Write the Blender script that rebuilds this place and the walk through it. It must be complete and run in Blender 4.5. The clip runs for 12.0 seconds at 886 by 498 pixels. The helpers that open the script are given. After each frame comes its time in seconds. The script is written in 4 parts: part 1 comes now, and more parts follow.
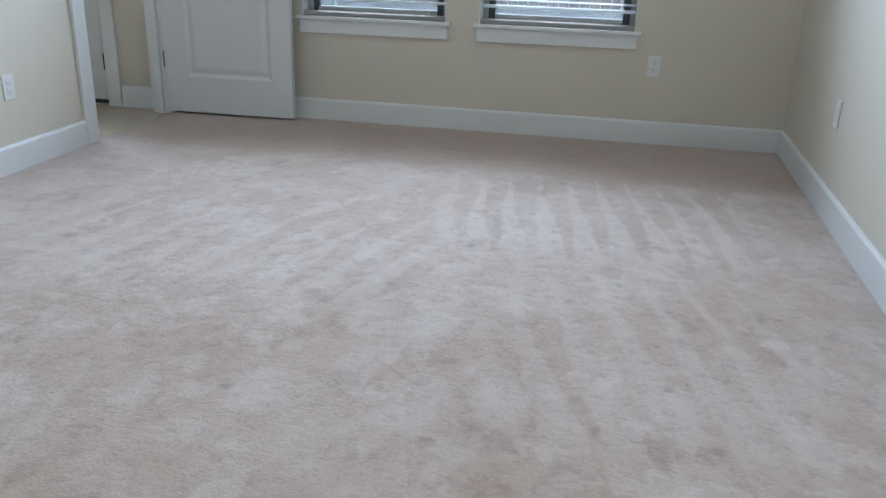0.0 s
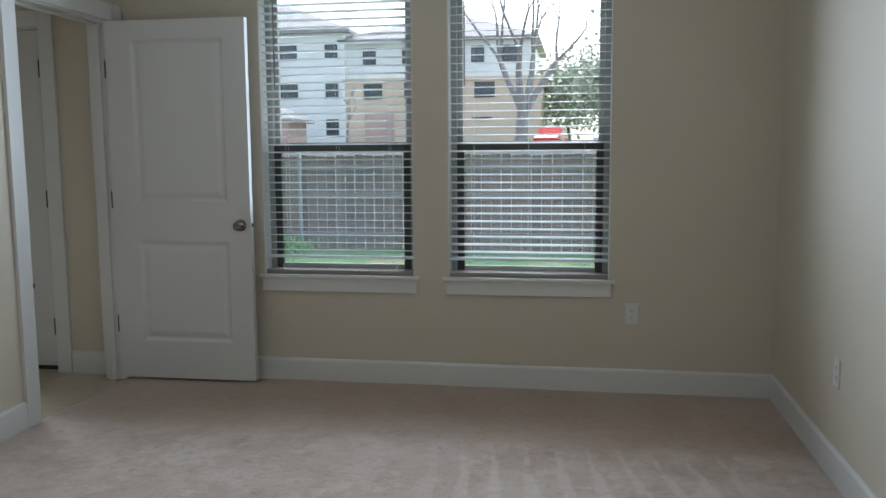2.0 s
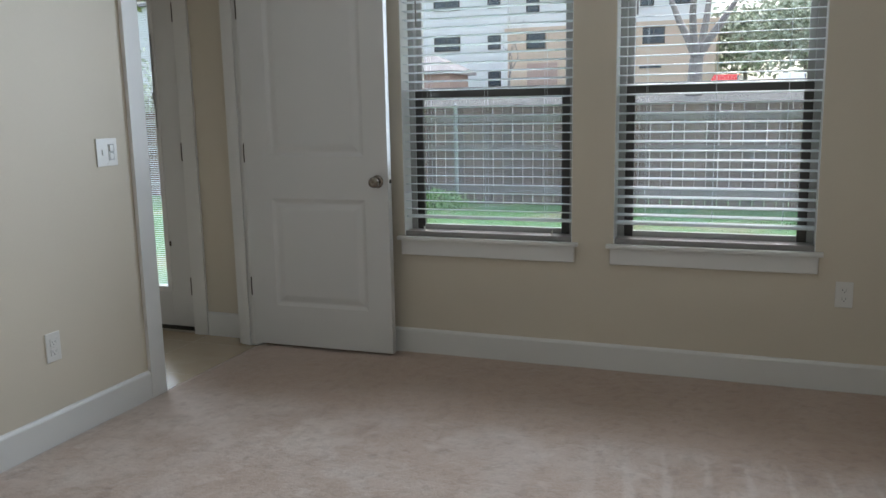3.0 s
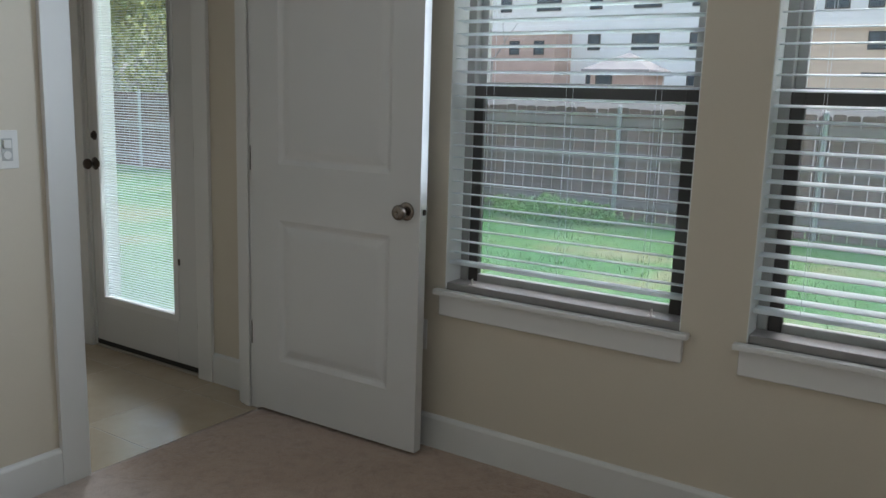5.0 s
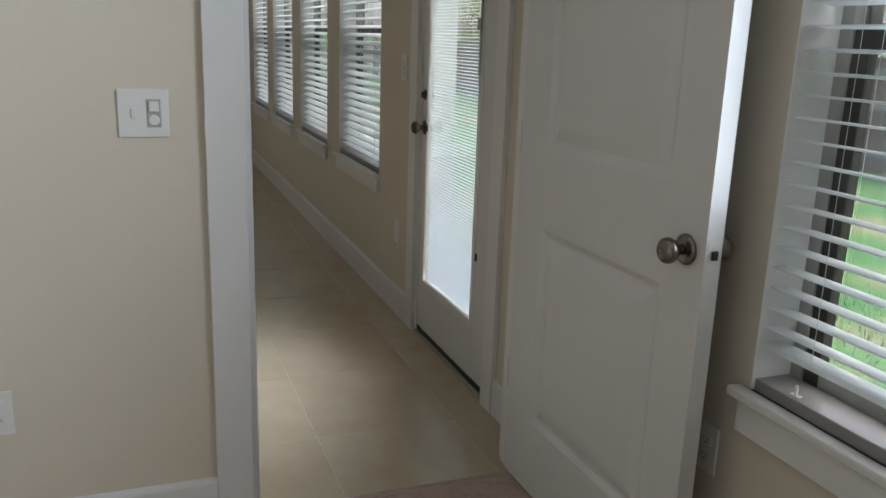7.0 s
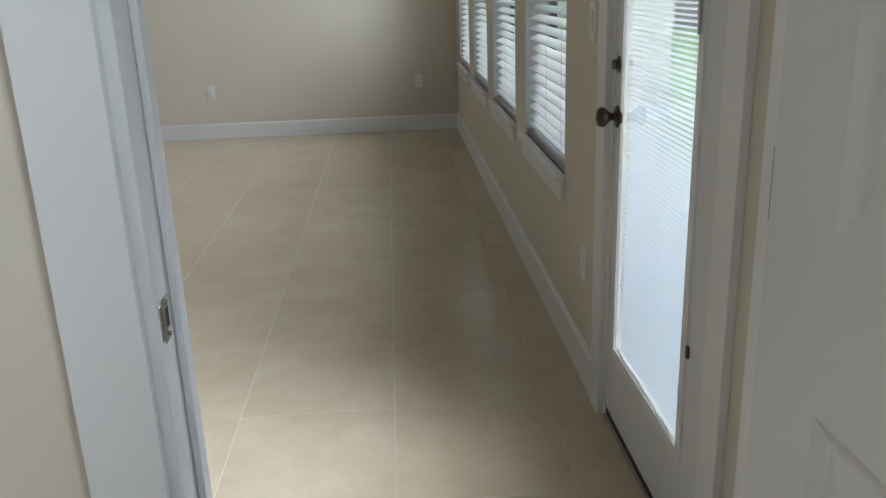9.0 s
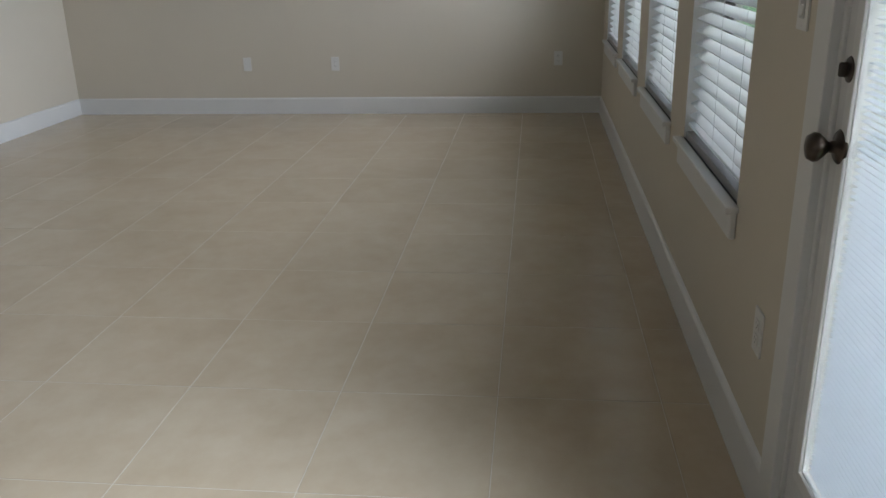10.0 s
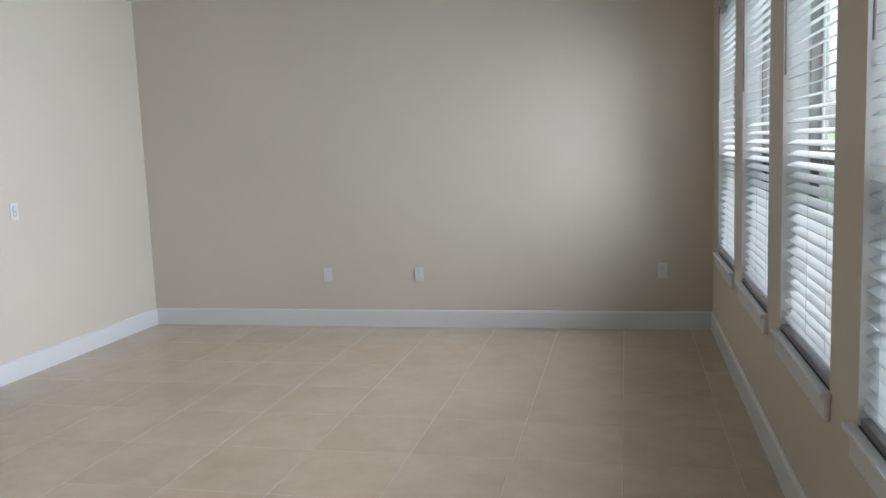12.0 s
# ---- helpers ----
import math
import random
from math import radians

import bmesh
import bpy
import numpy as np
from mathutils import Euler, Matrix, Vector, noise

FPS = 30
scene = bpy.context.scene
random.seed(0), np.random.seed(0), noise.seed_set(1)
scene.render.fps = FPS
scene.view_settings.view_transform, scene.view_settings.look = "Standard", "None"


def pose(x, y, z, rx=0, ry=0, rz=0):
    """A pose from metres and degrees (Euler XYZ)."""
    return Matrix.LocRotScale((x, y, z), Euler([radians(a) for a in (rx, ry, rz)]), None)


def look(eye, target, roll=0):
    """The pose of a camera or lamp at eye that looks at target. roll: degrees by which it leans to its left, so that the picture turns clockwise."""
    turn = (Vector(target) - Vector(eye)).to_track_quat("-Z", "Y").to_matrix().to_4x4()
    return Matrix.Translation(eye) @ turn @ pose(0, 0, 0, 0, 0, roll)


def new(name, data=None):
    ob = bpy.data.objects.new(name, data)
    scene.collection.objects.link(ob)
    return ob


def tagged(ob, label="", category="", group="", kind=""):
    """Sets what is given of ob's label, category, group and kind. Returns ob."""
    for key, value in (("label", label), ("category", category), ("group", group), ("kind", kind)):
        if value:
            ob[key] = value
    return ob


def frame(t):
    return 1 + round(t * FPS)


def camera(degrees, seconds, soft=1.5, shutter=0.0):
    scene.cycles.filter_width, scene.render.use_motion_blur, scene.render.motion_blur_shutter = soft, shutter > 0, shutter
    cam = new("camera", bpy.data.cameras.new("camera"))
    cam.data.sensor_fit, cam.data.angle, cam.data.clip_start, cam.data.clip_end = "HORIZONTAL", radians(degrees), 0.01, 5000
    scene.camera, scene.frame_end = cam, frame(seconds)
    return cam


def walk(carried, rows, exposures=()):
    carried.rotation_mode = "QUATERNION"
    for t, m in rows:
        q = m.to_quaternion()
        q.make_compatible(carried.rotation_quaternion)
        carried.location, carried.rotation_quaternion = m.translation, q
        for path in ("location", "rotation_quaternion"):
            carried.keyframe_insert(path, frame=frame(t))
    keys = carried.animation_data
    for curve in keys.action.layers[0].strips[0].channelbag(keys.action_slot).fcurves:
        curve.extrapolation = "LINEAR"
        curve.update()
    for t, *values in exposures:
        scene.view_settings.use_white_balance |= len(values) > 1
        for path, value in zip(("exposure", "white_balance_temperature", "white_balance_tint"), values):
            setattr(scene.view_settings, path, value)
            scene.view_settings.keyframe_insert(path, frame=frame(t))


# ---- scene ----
cam = camera(56.4, 12.0)
PATH = [
    (0, (0.601, 0.817, 1.106), (0.226, 2.649, 0.395), 1.7),
    (0.5, (0.555, 0.872, 1.171), (0.253, 2.759, 0.582), 1.3),
    (1, (0.547, 0.887, 1.223), (0.291, 2.832, 0.836), 0.7),
    (1.5, (0.512, 0.95, 1.301), (0.308, 2.922, 1.035), 0.3),
    (2, (0.508, 1.143, 1.327), (0.18, 3.102, 1.093), -0.4),
    (2.5, (0.451, 1.429, 1.343), (-0.107, 3.33, 1.066), -1.1),
    (3, (0.399, 1.749, 1.295), (-0.299, 3.591, 0.953), -1.1),
    (3.2, (0.375, 1.852, 1.309), (-0.35, 3.679, 0.942), -1.2),
    (4.8, (0.326, 3.024, 1.314), (-0.697, 4.704, 0.952), 1.6),
    (5, (0.337, 3.171, 1.316), (-0.75, 4.812, 0.961), 1.8),
    (5.5, (0.33, 3.549, 1.334), (-0.949, 5.043, 0.97), 1.9),
    (6, (0.243, 3.878, 1.321), (-1.234, 5.169, 0.934), 2.7),
    (6.5, (0.132, 4.164, 1.325), (-1.543, 5.162, 0.878), 2.7),
    (7, (-0.011, 4.453, 1.328), (-1.821, 5.146, 0.833), 2.0),
    (7.5, (-0.241, 4.665, 1.32), (-2.112, 5.147, 0.803), 1.5),
    (7.7, (-0.321, 4.722, 1.322), (-2.208, 5.13, 0.803), 1.1),
    (9.3, (-1.381, 5.066, 1.31), (-3.275, 5.105, 0.669), -1.7),
    (9.5, (-1.515, 5.077, 1.301), (-3.405, 5.069, 0.648), -1.0),
    (9.7, (-1.665, 5.091, 1.291), (-3.554, 5.027, 0.637), -0.2),
    (10, (-1.844, 5.091, 1.301), (-3.715, 4.875, 0.627), -1.4),
    (10.5, (-2.18, 5.046, 1.291), (-4.038, 4.659, 0.661), -1.5),
    (11, (-2.383, 4.991, 1.332), (-4.256, 4.516, 0.818), -0.6),
    (11.5, (-2.511, 5.022, 1.387), (-4.418, 4.542, 1.021), 0.4),
    (12, (-2.537, 5.02, 1.457), (-4.473, 4.585, 1.208), -2.2),
]
walk(cam, [(t, look(eye, target, roll)) for t, eye, target, roll in PATH],
     exposures=((0, 2.78, 5350, 8), (0.6, 2.55, 5350, 6), (1.2, 2.15, 5500, 6), (2.0, 1.98, 5850, 8), (3.0, 2.04, 6050, 10), (5.0, 1.90, 6000, 9),
                (6.0, 2.04, 5980, 10), (6.5, 2.00, 6150, 10), (7.7, 2.25, 6450, 16), (9.3, 2.46, 6050, 9), (9.65, 2.42, 6050, 9), (10.0, 2.12, 6050, 12), (10.4, 2.8, 5950, 13),
                (10.7, 3.0, 5900, 14), (11.3, 2.90, 5850, 14), (11.7, 2.72, 5900, 14), (12, 2.66, 5950, 14)))

# ---- world and light ----
world = bpy.data.worlds.new("world")
scene.world = world
world.use_nodes = True
wn = world.node_tree
sky = wn.nodes.new("ShaderNodeTexSky")
sky.sky_type = "NISHITA"
sky.sun_disc = False
sky.sun_elevation = radians(52)
sky.sun_rotation = radians(8)
sky.air_density = 1.0
sky.dust_density = 4.0
sky.ozone_density = 1.0
wn.nodes["Background"].inputs["Strength"].default_value = 0.135
soften = wn.nodes.new("ShaderNodeHueSaturation")   # thin high cloud takes the blue out of the sky
soften.inputs["Saturation"].default_value = 0.55
wn.links.new(sky.outputs["Color"], soften.inputs["Color"])
wn.links.new(soften.outputs["Color"], wn.nodes["Background"].inputs["Color"])

sun_data = bpy.data.lights.new("sun", "SUN")
sun_data.energy = 0.16
sun_data.angle = radians(24)
sun_data.color = (1.0, 0.95, 0.88)
sun = new("sun", sun_data)
sun.matrix_world = look((math.sin(radians(8)) * math.cos(radians(52)), math.cos(radians(8)) * math.cos(radians(52)), math.sin(radians(52))), (0, 0, 0))


def window_light(cx, wide, z0, z1, watts, tint, tilt, spread, y):
    """An area lamp in an opening that stands in for the sky's light, aimed into the room and down."""
    d = bpy.data.lights.new("window_light", "AREA")
    d.shape = "RECTANGLE"
    d.size, d.size_y = wide, z1 - z0
    d.spread = radians(spread)
    d.energy = watts
    d.color = tint
    ob = new("window_light", d)
    ob.matrix_world = pose(cx, y, (z0 + z1) / 2, 90 - tilt, 0, 180)
    return ob


COOL = (0.80, 0.91, 1.0)
for cx in (-0.850, 0.224):
    window_light(cx, 0.80, 1.00, 2.30, 5.4, COOL, 0, 134, 5.63)
for k in range(4):
    window_light(-4.525 - 1.202 * k, 0.80, 0.75, 2.30, 3.0, COOL, 4, 108, 5.58)
window_light(-3.06, 0.5, 1.4, 1.85, 3.6, COOL, 42, 84, 5.48)
# added lamp in an assumed opening behind the camera, to brighten the east wall
d = bpy.data.lights.new("side_fill_light", "AREA")
d.shape, d.size, d.size_y, d.energy, d.color = "RECTANGLE", 0.95, 2.1, 9.0, (0.82, 0.93, 1.0)
d.spread = radians(92)
new("side_fill_light", d).matrix_world = pose(-2.13, -0.25, 1.2, 90, 0, -90)


# ---- materials ----
def base_material(name, color, rough=0.6, metal=0.0):
    m = bpy.data.materials.new(name)
    m.use_nodes = True
    b = m.node_tree.nodes["Principled BSDF"]
    b.inputs["Base Color"].default_value = (*color, 1)
    b.inputs["Roughness"].default_value = rough
    b.inputs["Metallic"].default_value = metal
    return m, m.node_tree, b


def noise_node(nt, scale, detail=3.0, rough=0.55, coord="Object", stretch=(1, 1, 1)):
    tc = nt.nodes.new("ShaderNodeTexCoord")
    mp = nt.nodes.new("ShaderNodeMapping")
    mp.inputs["Scale"].default_value = stretch
    n = nt.nodes.new("ShaderNodeTexNoise")
    n.inputs["Scale"].default_value = scale
    n.inputs["Detail"].default_value = detail
    n.inputs["Roughness"].default_value = rough
    nt.links.new(tc.outputs[coord], mp.inputs["Vector"])
    nt.links.new(mp.outputs["Vector"], n.inputs["Vector"])
    return n


def ramp_node(nt, src, stops):
    r = nt.nodes.new("ShaderNodeValToRGB")
    el = r.color_ramp.elements
    el[0].position, el[0].color = stops[0][0], (*stops[0][1], 1)
    el[1].position, el[1].color = stops[-1][0], (*stops[-1][1], 1)
    for p, c in stops[1:-1]:
        e = el.new(p)
        e.color = (*c, 1)
    nt.links.new(src, r.inputs["Fac"])
    return r


def mix_color(nt, fac, a, b, blend="MIX"):
    n = nt.nodes.new("ShaderNodeMix")
    n.data_type, n.blend_type = "RGBA", blend
    for sock, v in ((n.inputs[0], fac), (n.inputs[6], a), (n.inputs[7], b)):
        if isinstance(v, bpy.types.NodeSocket):
            nt.links.new(v, sock)
        elif isinstance(v, (int, float)):
            sock.default_value = v
        else:
            sock.default_value = (*v, 1)
    return n.outputs[2]


def bump(nt, b, heights):
    prev = None
    for src, strength, dist in heights:
        n = nt.nodes.new("ShaderNodeBump")
        n.inputs["Strength"].default_value = strength
        n.inputs["Distance"].default_value = dist
        nt.links.new(src, n.inputs["Height"])
        if prev:
            nt.links.new(prev.outputs["Normal"], n.inputs["Normal"])
        prev = n
    nt.links.new(prev.outputs["Normal"], b.inputs["Normal"])


def varied(name, color, rough=0.6, metal=0.0, amount=0.06, big=1.5, small=60, depth=0.0006, strength=0.3):
    m, nt, b = base_material(name, color, rough, metal)
    n1 = noise_node(nt, big, 4)
    lo = tuple(c * (1 - amount) for c in color)
    hi = tuple(min(1, c * (1 + amount)) for c in color)
    r = ramp_node(nt, n1.outputs["Fac"], [(0.3, lo), (0.7, hi)])
    n2 = noise_node(nt, small, 3)
    c = mix_color(nt, amount * 0.8, r.outputs["Color"], n2.outputs["Fac"], "OVERLAY")
    nt.links.new(c, b.inputs["Base Color"])
    rr = nt.nodes.new("ShaderNodeMapRange")
    rr.inputs["To Min"].default_value, rr.inputs["To Max"].default_value = rough * 0.88, min(1, rough * 1.12)
    nt.links.new(n1.outputs["Fac"], rr.inputs["Value"])
    nt.links.new(rr.outputs["Result"], b.inputs["Roughness"])
    bump(nt, b, [(n2.outputs["Fac"], strength, depth)])
    return m


def per_piece(m, amount=0.12):
    nt = m.node_tree
    b = nt.nodes["Principled BSDF"]
    info = nt.nodes.new("ShaderNodeObjectInfo")
    hsv = nt.nodes.new("ShaderNodeHueSaturation")
    mr = nt.nodes.new("ShaderNodeMapRange")
    mr.inputs["To Min"].default_value, mr.inputs["To Max"].default_value = 1 - amount, 1 + amount
    nt.links.new(info.outputs["Random"], mr.inputs["Value"])
    nt.links.new(mr.outputs["Result"], hsv.inputs["Value"])
    src = b.inputs["Base Color"].links[0].from_socket
    nt.links.new(src, hsv.inputs["Color"])
    nt.links.new(hsv.outputs["Color"], b.inputs["Base Color"])
    return m


WALL_PAINT = varied("beige wall paint", (0.580, 0.520, 0.428), 0.62, 0, 0.03, 0.8, 140, 0.0008, 0.35)
TRIM_PAINT = varied("white trim paint", (0.655, 0.645, 0.63), 0.38, 0, 0.02, 1.3, 90, 0.0003, 0.15)
REVEAL_PAINT = varied("white reveal paint", (0.74, 0.75, 0.74), 0.55, 0, 0.02, 1.3, 90, 0.0004, 0.2)
DOOR_PAINT = varied("white door paint", (0.60, 0.59, 0.58), 0.42, 0, 0.02, 1.5, 220, 0.0003, 0.25)
CEILING_PAINT = varied("white ceiling paint", (0.76, 0.75, 0.72), 0.8, 0, 0.02, 1.0, 160, 0.001, 0.4)
BLIND = varied("white vinyl slat", (0.78, 0.79, 0.80), 0.4, 0, 0.02, 2.0, 60, 0.0002, 0.1)
nt = BLIND.node_tree
tl = nt.nodes.new("ShaderNodeBsdfTranslucent")
tl.inputs["Color"].default_value = (0.79, 0.88, 0.92, 1)
mx = nt.nodes.new("ShaderNodeMixShader")
mx.inputs[0].default_value = 0.36
nt.links.new(nt.nodes["Principled BSDF"].outputs[0], mx.inputs[1])
nt.links.new(tl.outputs[0], mx.inputs[2])
nt.links.new(mx.outputs[0], nt.nodes["Material Output"].inputs["Surface"])
MINI_BLIND = varied("fine white metal slat", (0.60, 0.67, 0.76), 0.45, 0, 0.02, 2.0, 60, 0.0001, 0.1)
PLASTIC = varied("white wall plate plastic", (0.66, 0.645, 0.62), 0.3, 0, 0.01, 3.0, 80, 0.0001, 0.1)
PLASTIC_GREY = varied("grey switch paddle", (0.40, 0.40, 0.39), 0.3, 0, 0.01, 3.0, 80, 0.0001, 0.1)
DARK_SLOT = varied("dark slot", (0.03, 0.03, 0.03), 0.6)
SASH_DARK = varied("dark bronze sash", (0.042, 0.038, 0.036), 0.45, 0, 0.08, 2, 80, 0.0002, 0.2)
FRAME_GREY = varied("grey vinyl frame", (0.36, 0.36, 0.35), 0.45, 0, 0.05, 2, 80, 0.0002, 0.2)
# darker than FRAME_GREY: shade below the blind is put into the colour
SILL_GREY = varied("grey vinyl window sill", (0.25, 0.235, 0.23), 0.3, 0, 0.05, 2, 80, 0.0002, 0.2)
NICKEL = varied("aged satin nickel", (0.22, 0.19, 0.165), 0.27, 1.0, 0.05, 4, 300, 0.0001, 0.15)
BRONZE = varied("oil rubbed bronze", (0.07, 0.055, 0.045), 0.35, 0.9, 0.1, 4, 200, 0.0001, 0.2)
STEEL = varied("bright steel plate", (0.75, 0.74, 0.72), 0.22, 1.0, 0.04, 4, 300, 0.0001, 0.15)
SWEEP = varied("dark door sweep", (0.02, 0.017, 0.015), 0.6, 0, 0.1, 4, 100, 0.0002, 0.2)
THRESHOLD = varied("tan metal threshold", (0.36, 0.31, 0.25), 0.5, 0.2, 0.1, 4, 100, 0.0002, 0.2)
SUBFLOOR = varied("subfloor grout", (0.475, 0.41, 0.325), 0.8, 0, 0.08, 3, 200, 0.0006, 0.4)
EXTERIOR = varied("light stucco", (0.62, 0.58, 0.50), 0.85, 0, 0.06, 0.6, 60, 0.003, 0.5)


def cell_marks(nt, scale, stretch, lo, hi, warp=0.10):
    """Rounded marks with fairly crisp edges, scattered at random: 1 inside a mark, 0 outside."""
    tc = nt.nodes.new("ShaderNodeTexCoord")
    n = nt.nodes.new("ShaderNodeTexNoise")
    n.inputs["Scale"].default_value, n.inputs["Detail"].default_value = scale * 2.2, 3
    nt.links.new(tc.outputs["Object"], n.inputs["Vector"])
    v = nt.nodes.new("ShaderNodeVectorMath")
    v.operation = "MULTIPLY_ADD"
    nt.links.new(n.outputs["Color"], v.inputs[0])
    v.inputs[1].default_value = (warp, warp, 0)
    nt.links.new(tc.outputs["Object"], v.inputs[2])
    mp = nt.nodes.new("ShaderNodeMapping")
    mp.inputs["Scale"].default_value = stretch
    mp.inputs["Rotation"].default_value = (0, 0, 0.35 * scale)
    nt.links.new(v.outputs[0], mp.inputs["Vector"])
    vo = nt.nodes.new("ShaderNodeTexVoronoi")
    vo.inputs["Scale"].default_value = scale
    nt.links.new(mp.outputs[0], vo.inputs["Vector"])
    mr = nt.nodes.new("ShaderNodeMapRange")
    mr.inputs["From Min"].default_value, mr.inputs["From Max"].default_value = hi, lo
    nt.links.new(vo.outputs["Distance"], mr.inputs["Value"])
    return mr.outputs["Result"]


def math_node(nt, op, a, b=0.0, c=None, clamp=False):
    m = nt.nodes.new("ShaderNodeMath")
    m.operation, m.use_clamp = op, clamp
    for i, v in enumerate((a, b, c)):
        if v is None:
            continue
        if isinstance(v, (int, float)):
            m.inputs[i].default_value = v
        else:
            nt.links.new(v, m.inputs[i])
    return m.outputs[0]


def make_carpet():
    m, nt, b = base_material("beige cut pile carpet", (0.465, 0.374, 0.305), 0.95)
    b.inputs["Sheen Weight"].default_value = 0.35
    b.inputs["Sheen Roughness"].default_value = 0.5
    b.inputs["Specular IOR Level"].default_value = 0.1
    patches = noise_node(nt, 3.6, 7, 0.74, stretch=(1.0, 0.75, 1))
    broad = noise_node(nt, 0.8, 2, 0.5)
    fibre = noise_node(nt, 330, 2, 0.7)
    tuft = noise_node(nt, 95, 3, 0.75)
    clump = noise_node(nt, 27, 5, 0.75)
    lay = mix_color(nt, 0.35, patches.outputs["Fac"], broad.outputs["Fac"])
    col = ramp_node(nt, lay, [(0.39, (0.468, 0.364, 0.302)), (0.47, (0.512, 0.404, 0.340)), (0.52, (0.548, 0.445, 0.383)), (0.58, (0.590, 0.490, 0.432))])
    # rows of narrow wedges left by the vacuum cleaner, short of a smooth strip along the window wall
    tc = nt.nodes.new("ShaderNodeTexCoord")
    wob = noise_node(nt, 1.9, 4, 0.65)
    sep = nt.nodes.new("ShaderNodeSeparateXYZ")
    nt.links.new(tc.outputs["Object"], sep.inputs[0])
    X, Y = sep.outputs["X"], sep.outputs["Y"]
    c = col.outputs["Color"]
    for x0, x1, y0, y1, pitch, lean, amount in ((-0.25, 1.38, 3.55, 4.78, 7.2, 1.1, 0.65), (-1.75, 0.25, 2.95, 3.95, 6.0, -1.6, 0.50), (0.2, 1.3, 2.3, 3.6, 6.6, 1.8, 0.45), (-1.9, -0.3, 1.3, 2.6, 5.5, 1.2, 0.40)):
        shift = math_node(nt, "MULTIPLY", wob.outputs["Fac"], 0.8)
        saw = math_node(nt, "FRACT", math_node(nt, "MULTIPLY_ADD", X, pitch, math_node(nt, "MULTIPLY_ADD", Y, lean, shift)))
        tri = math_node(nt, "ABSOLUTE", math_node(nt, "MULTIPLY_ADD", saw, 2.0, -1.0))
        down = math_node(nt, "DIVIDE", math_node(nt, "SUBTRACT", y1, Y), y1 - y0)
        inside = math_node(nt, "MULTIPLY", math_node(nt, "SUBTRACT", math_node(nt, "MULTIPLY_ADD", down, 0.85, 0.12), tri), 4.5, clamp=True)
        edges = None
        for e in (math_node(nt, "MULTIPLY", math_node(nt, "SUBTRACT", X, x0), 3.0, clamp=True), math_node(nt, "MULTIPLY", math_node(nt, "SUBTRACT", x1, X), 3.0, clamp=True),
                  math_node(nt, "MULTIPLY", math_node(nt, "SUBTRACT", Y, y0), 4.0, clamp=True), math_node(nt, "MULTIPLY", math_node(nt, "SUBTRACT", y1, Y), 14.0, clamp=True)):
            edges = e if edges is None else math_node(nt, "MULTIPLY", edges, e)
        f = math_node(nt, "MULTIPLY", math_node(nt, "MULTIPLY", inside, edges), amount)
        c = mix_color(nt, f, c, (0.670, 0.580, 0.525))
    off_strip = math_node(nt, "MULTIPLY", math_node(nt, "SUBTRACT", 4.84, Y), 7.0, clamp=True)
    # heel and toe marks, some pressed light, some dark
    light = cell_marks(nt, 4.4, (1.0, 0.62, 1), 0.20, 0.36, 0.26)
    light2 = cell_marks(nt, 8.0, (0.8, 1.0, 1), 0.16, 0.34, 0.16)
    dark = cell_marks(nt, 5.0, (1.25, 0.7, 1), 0.12, 0.26, 0.16)
    dark2 = cell_marks(nt, 9.0, (1.0, 0.7, 1), 0.11, 0.22, 0.09)
    c = mix_color(nt, math_node(nt, "MULTIPLY", math_node(nt, "MULTIPLY", light, off_strip), 0.55), c, (0.660, 0.575, 0.520))
    c = mix_color(nt, math_node(nt, "MULTIPLY", math_node(nt, "MULTIPLY", light2, off_strip), 0.50), c, (0.680, 0.590, 0.535))
    c = mix_color(nt, math_node(nt, "MULTIPLY", math_node(nt, "MULTIPLY", dark, off_strip), 0.38), c, (0.350, 0.262, 0.215))
    c = mix_color(nt, math_node(nt, "MULTIPLY", math_node(nt, "MULTIPLY", dark2, off_strip), 0.42), c, (0.350, 0.268, 0.225))
    # the strip along the window wall takes a browner, even tone
    c = mix_color(nt, math_node(nt, "MULTIPLY_ADD", off_strip, -0.6, 0.6), c, (0.455, 0.335, 0.262))
    speck = ramp_node(nt, tuft.outputs["Fac"], [(0.32, (0.55, 0.52, 0.50)), (0.5, (0.95, 0.95, 0.95)), (0.68, (1, 1, 1))])
    grit = ramp_node(nt, clump.outputs["Fac"], [(0.36, (0.66, 0.64, 0.62)), (0.5, (0.95, 0.95, 0.95)), (0.62, (1.0, 1.0, 1.0))])
    c = mix_color(nt, 0.25, c, speck.outputs["Color"], "MULTIPLY")
    c = mix_color(nt, 0.55, c, grit.outputs["Color"], "MULTIPLY")
    warm = nt.nodes.new("ShaderNodeHueSaturation")
    warm.inputs["Saturation"].default_value = 1.15
    warm.inputs["Value"].default_value = 0.93
    nt.links.new(c, warm.inputs["Color"])
    nt.links.new(warm.outputs["Color"], b.inputs["Base Color"])
    bump(nt, b, [(lay, 0.5, 0.02), (clump.outputs["Fac"], 0.6, 0.010), (tuft.outputs["Fac"], 0.5, 0.006), (fibre.outputs["Fac"], 0.5, 0.002)])
    return m


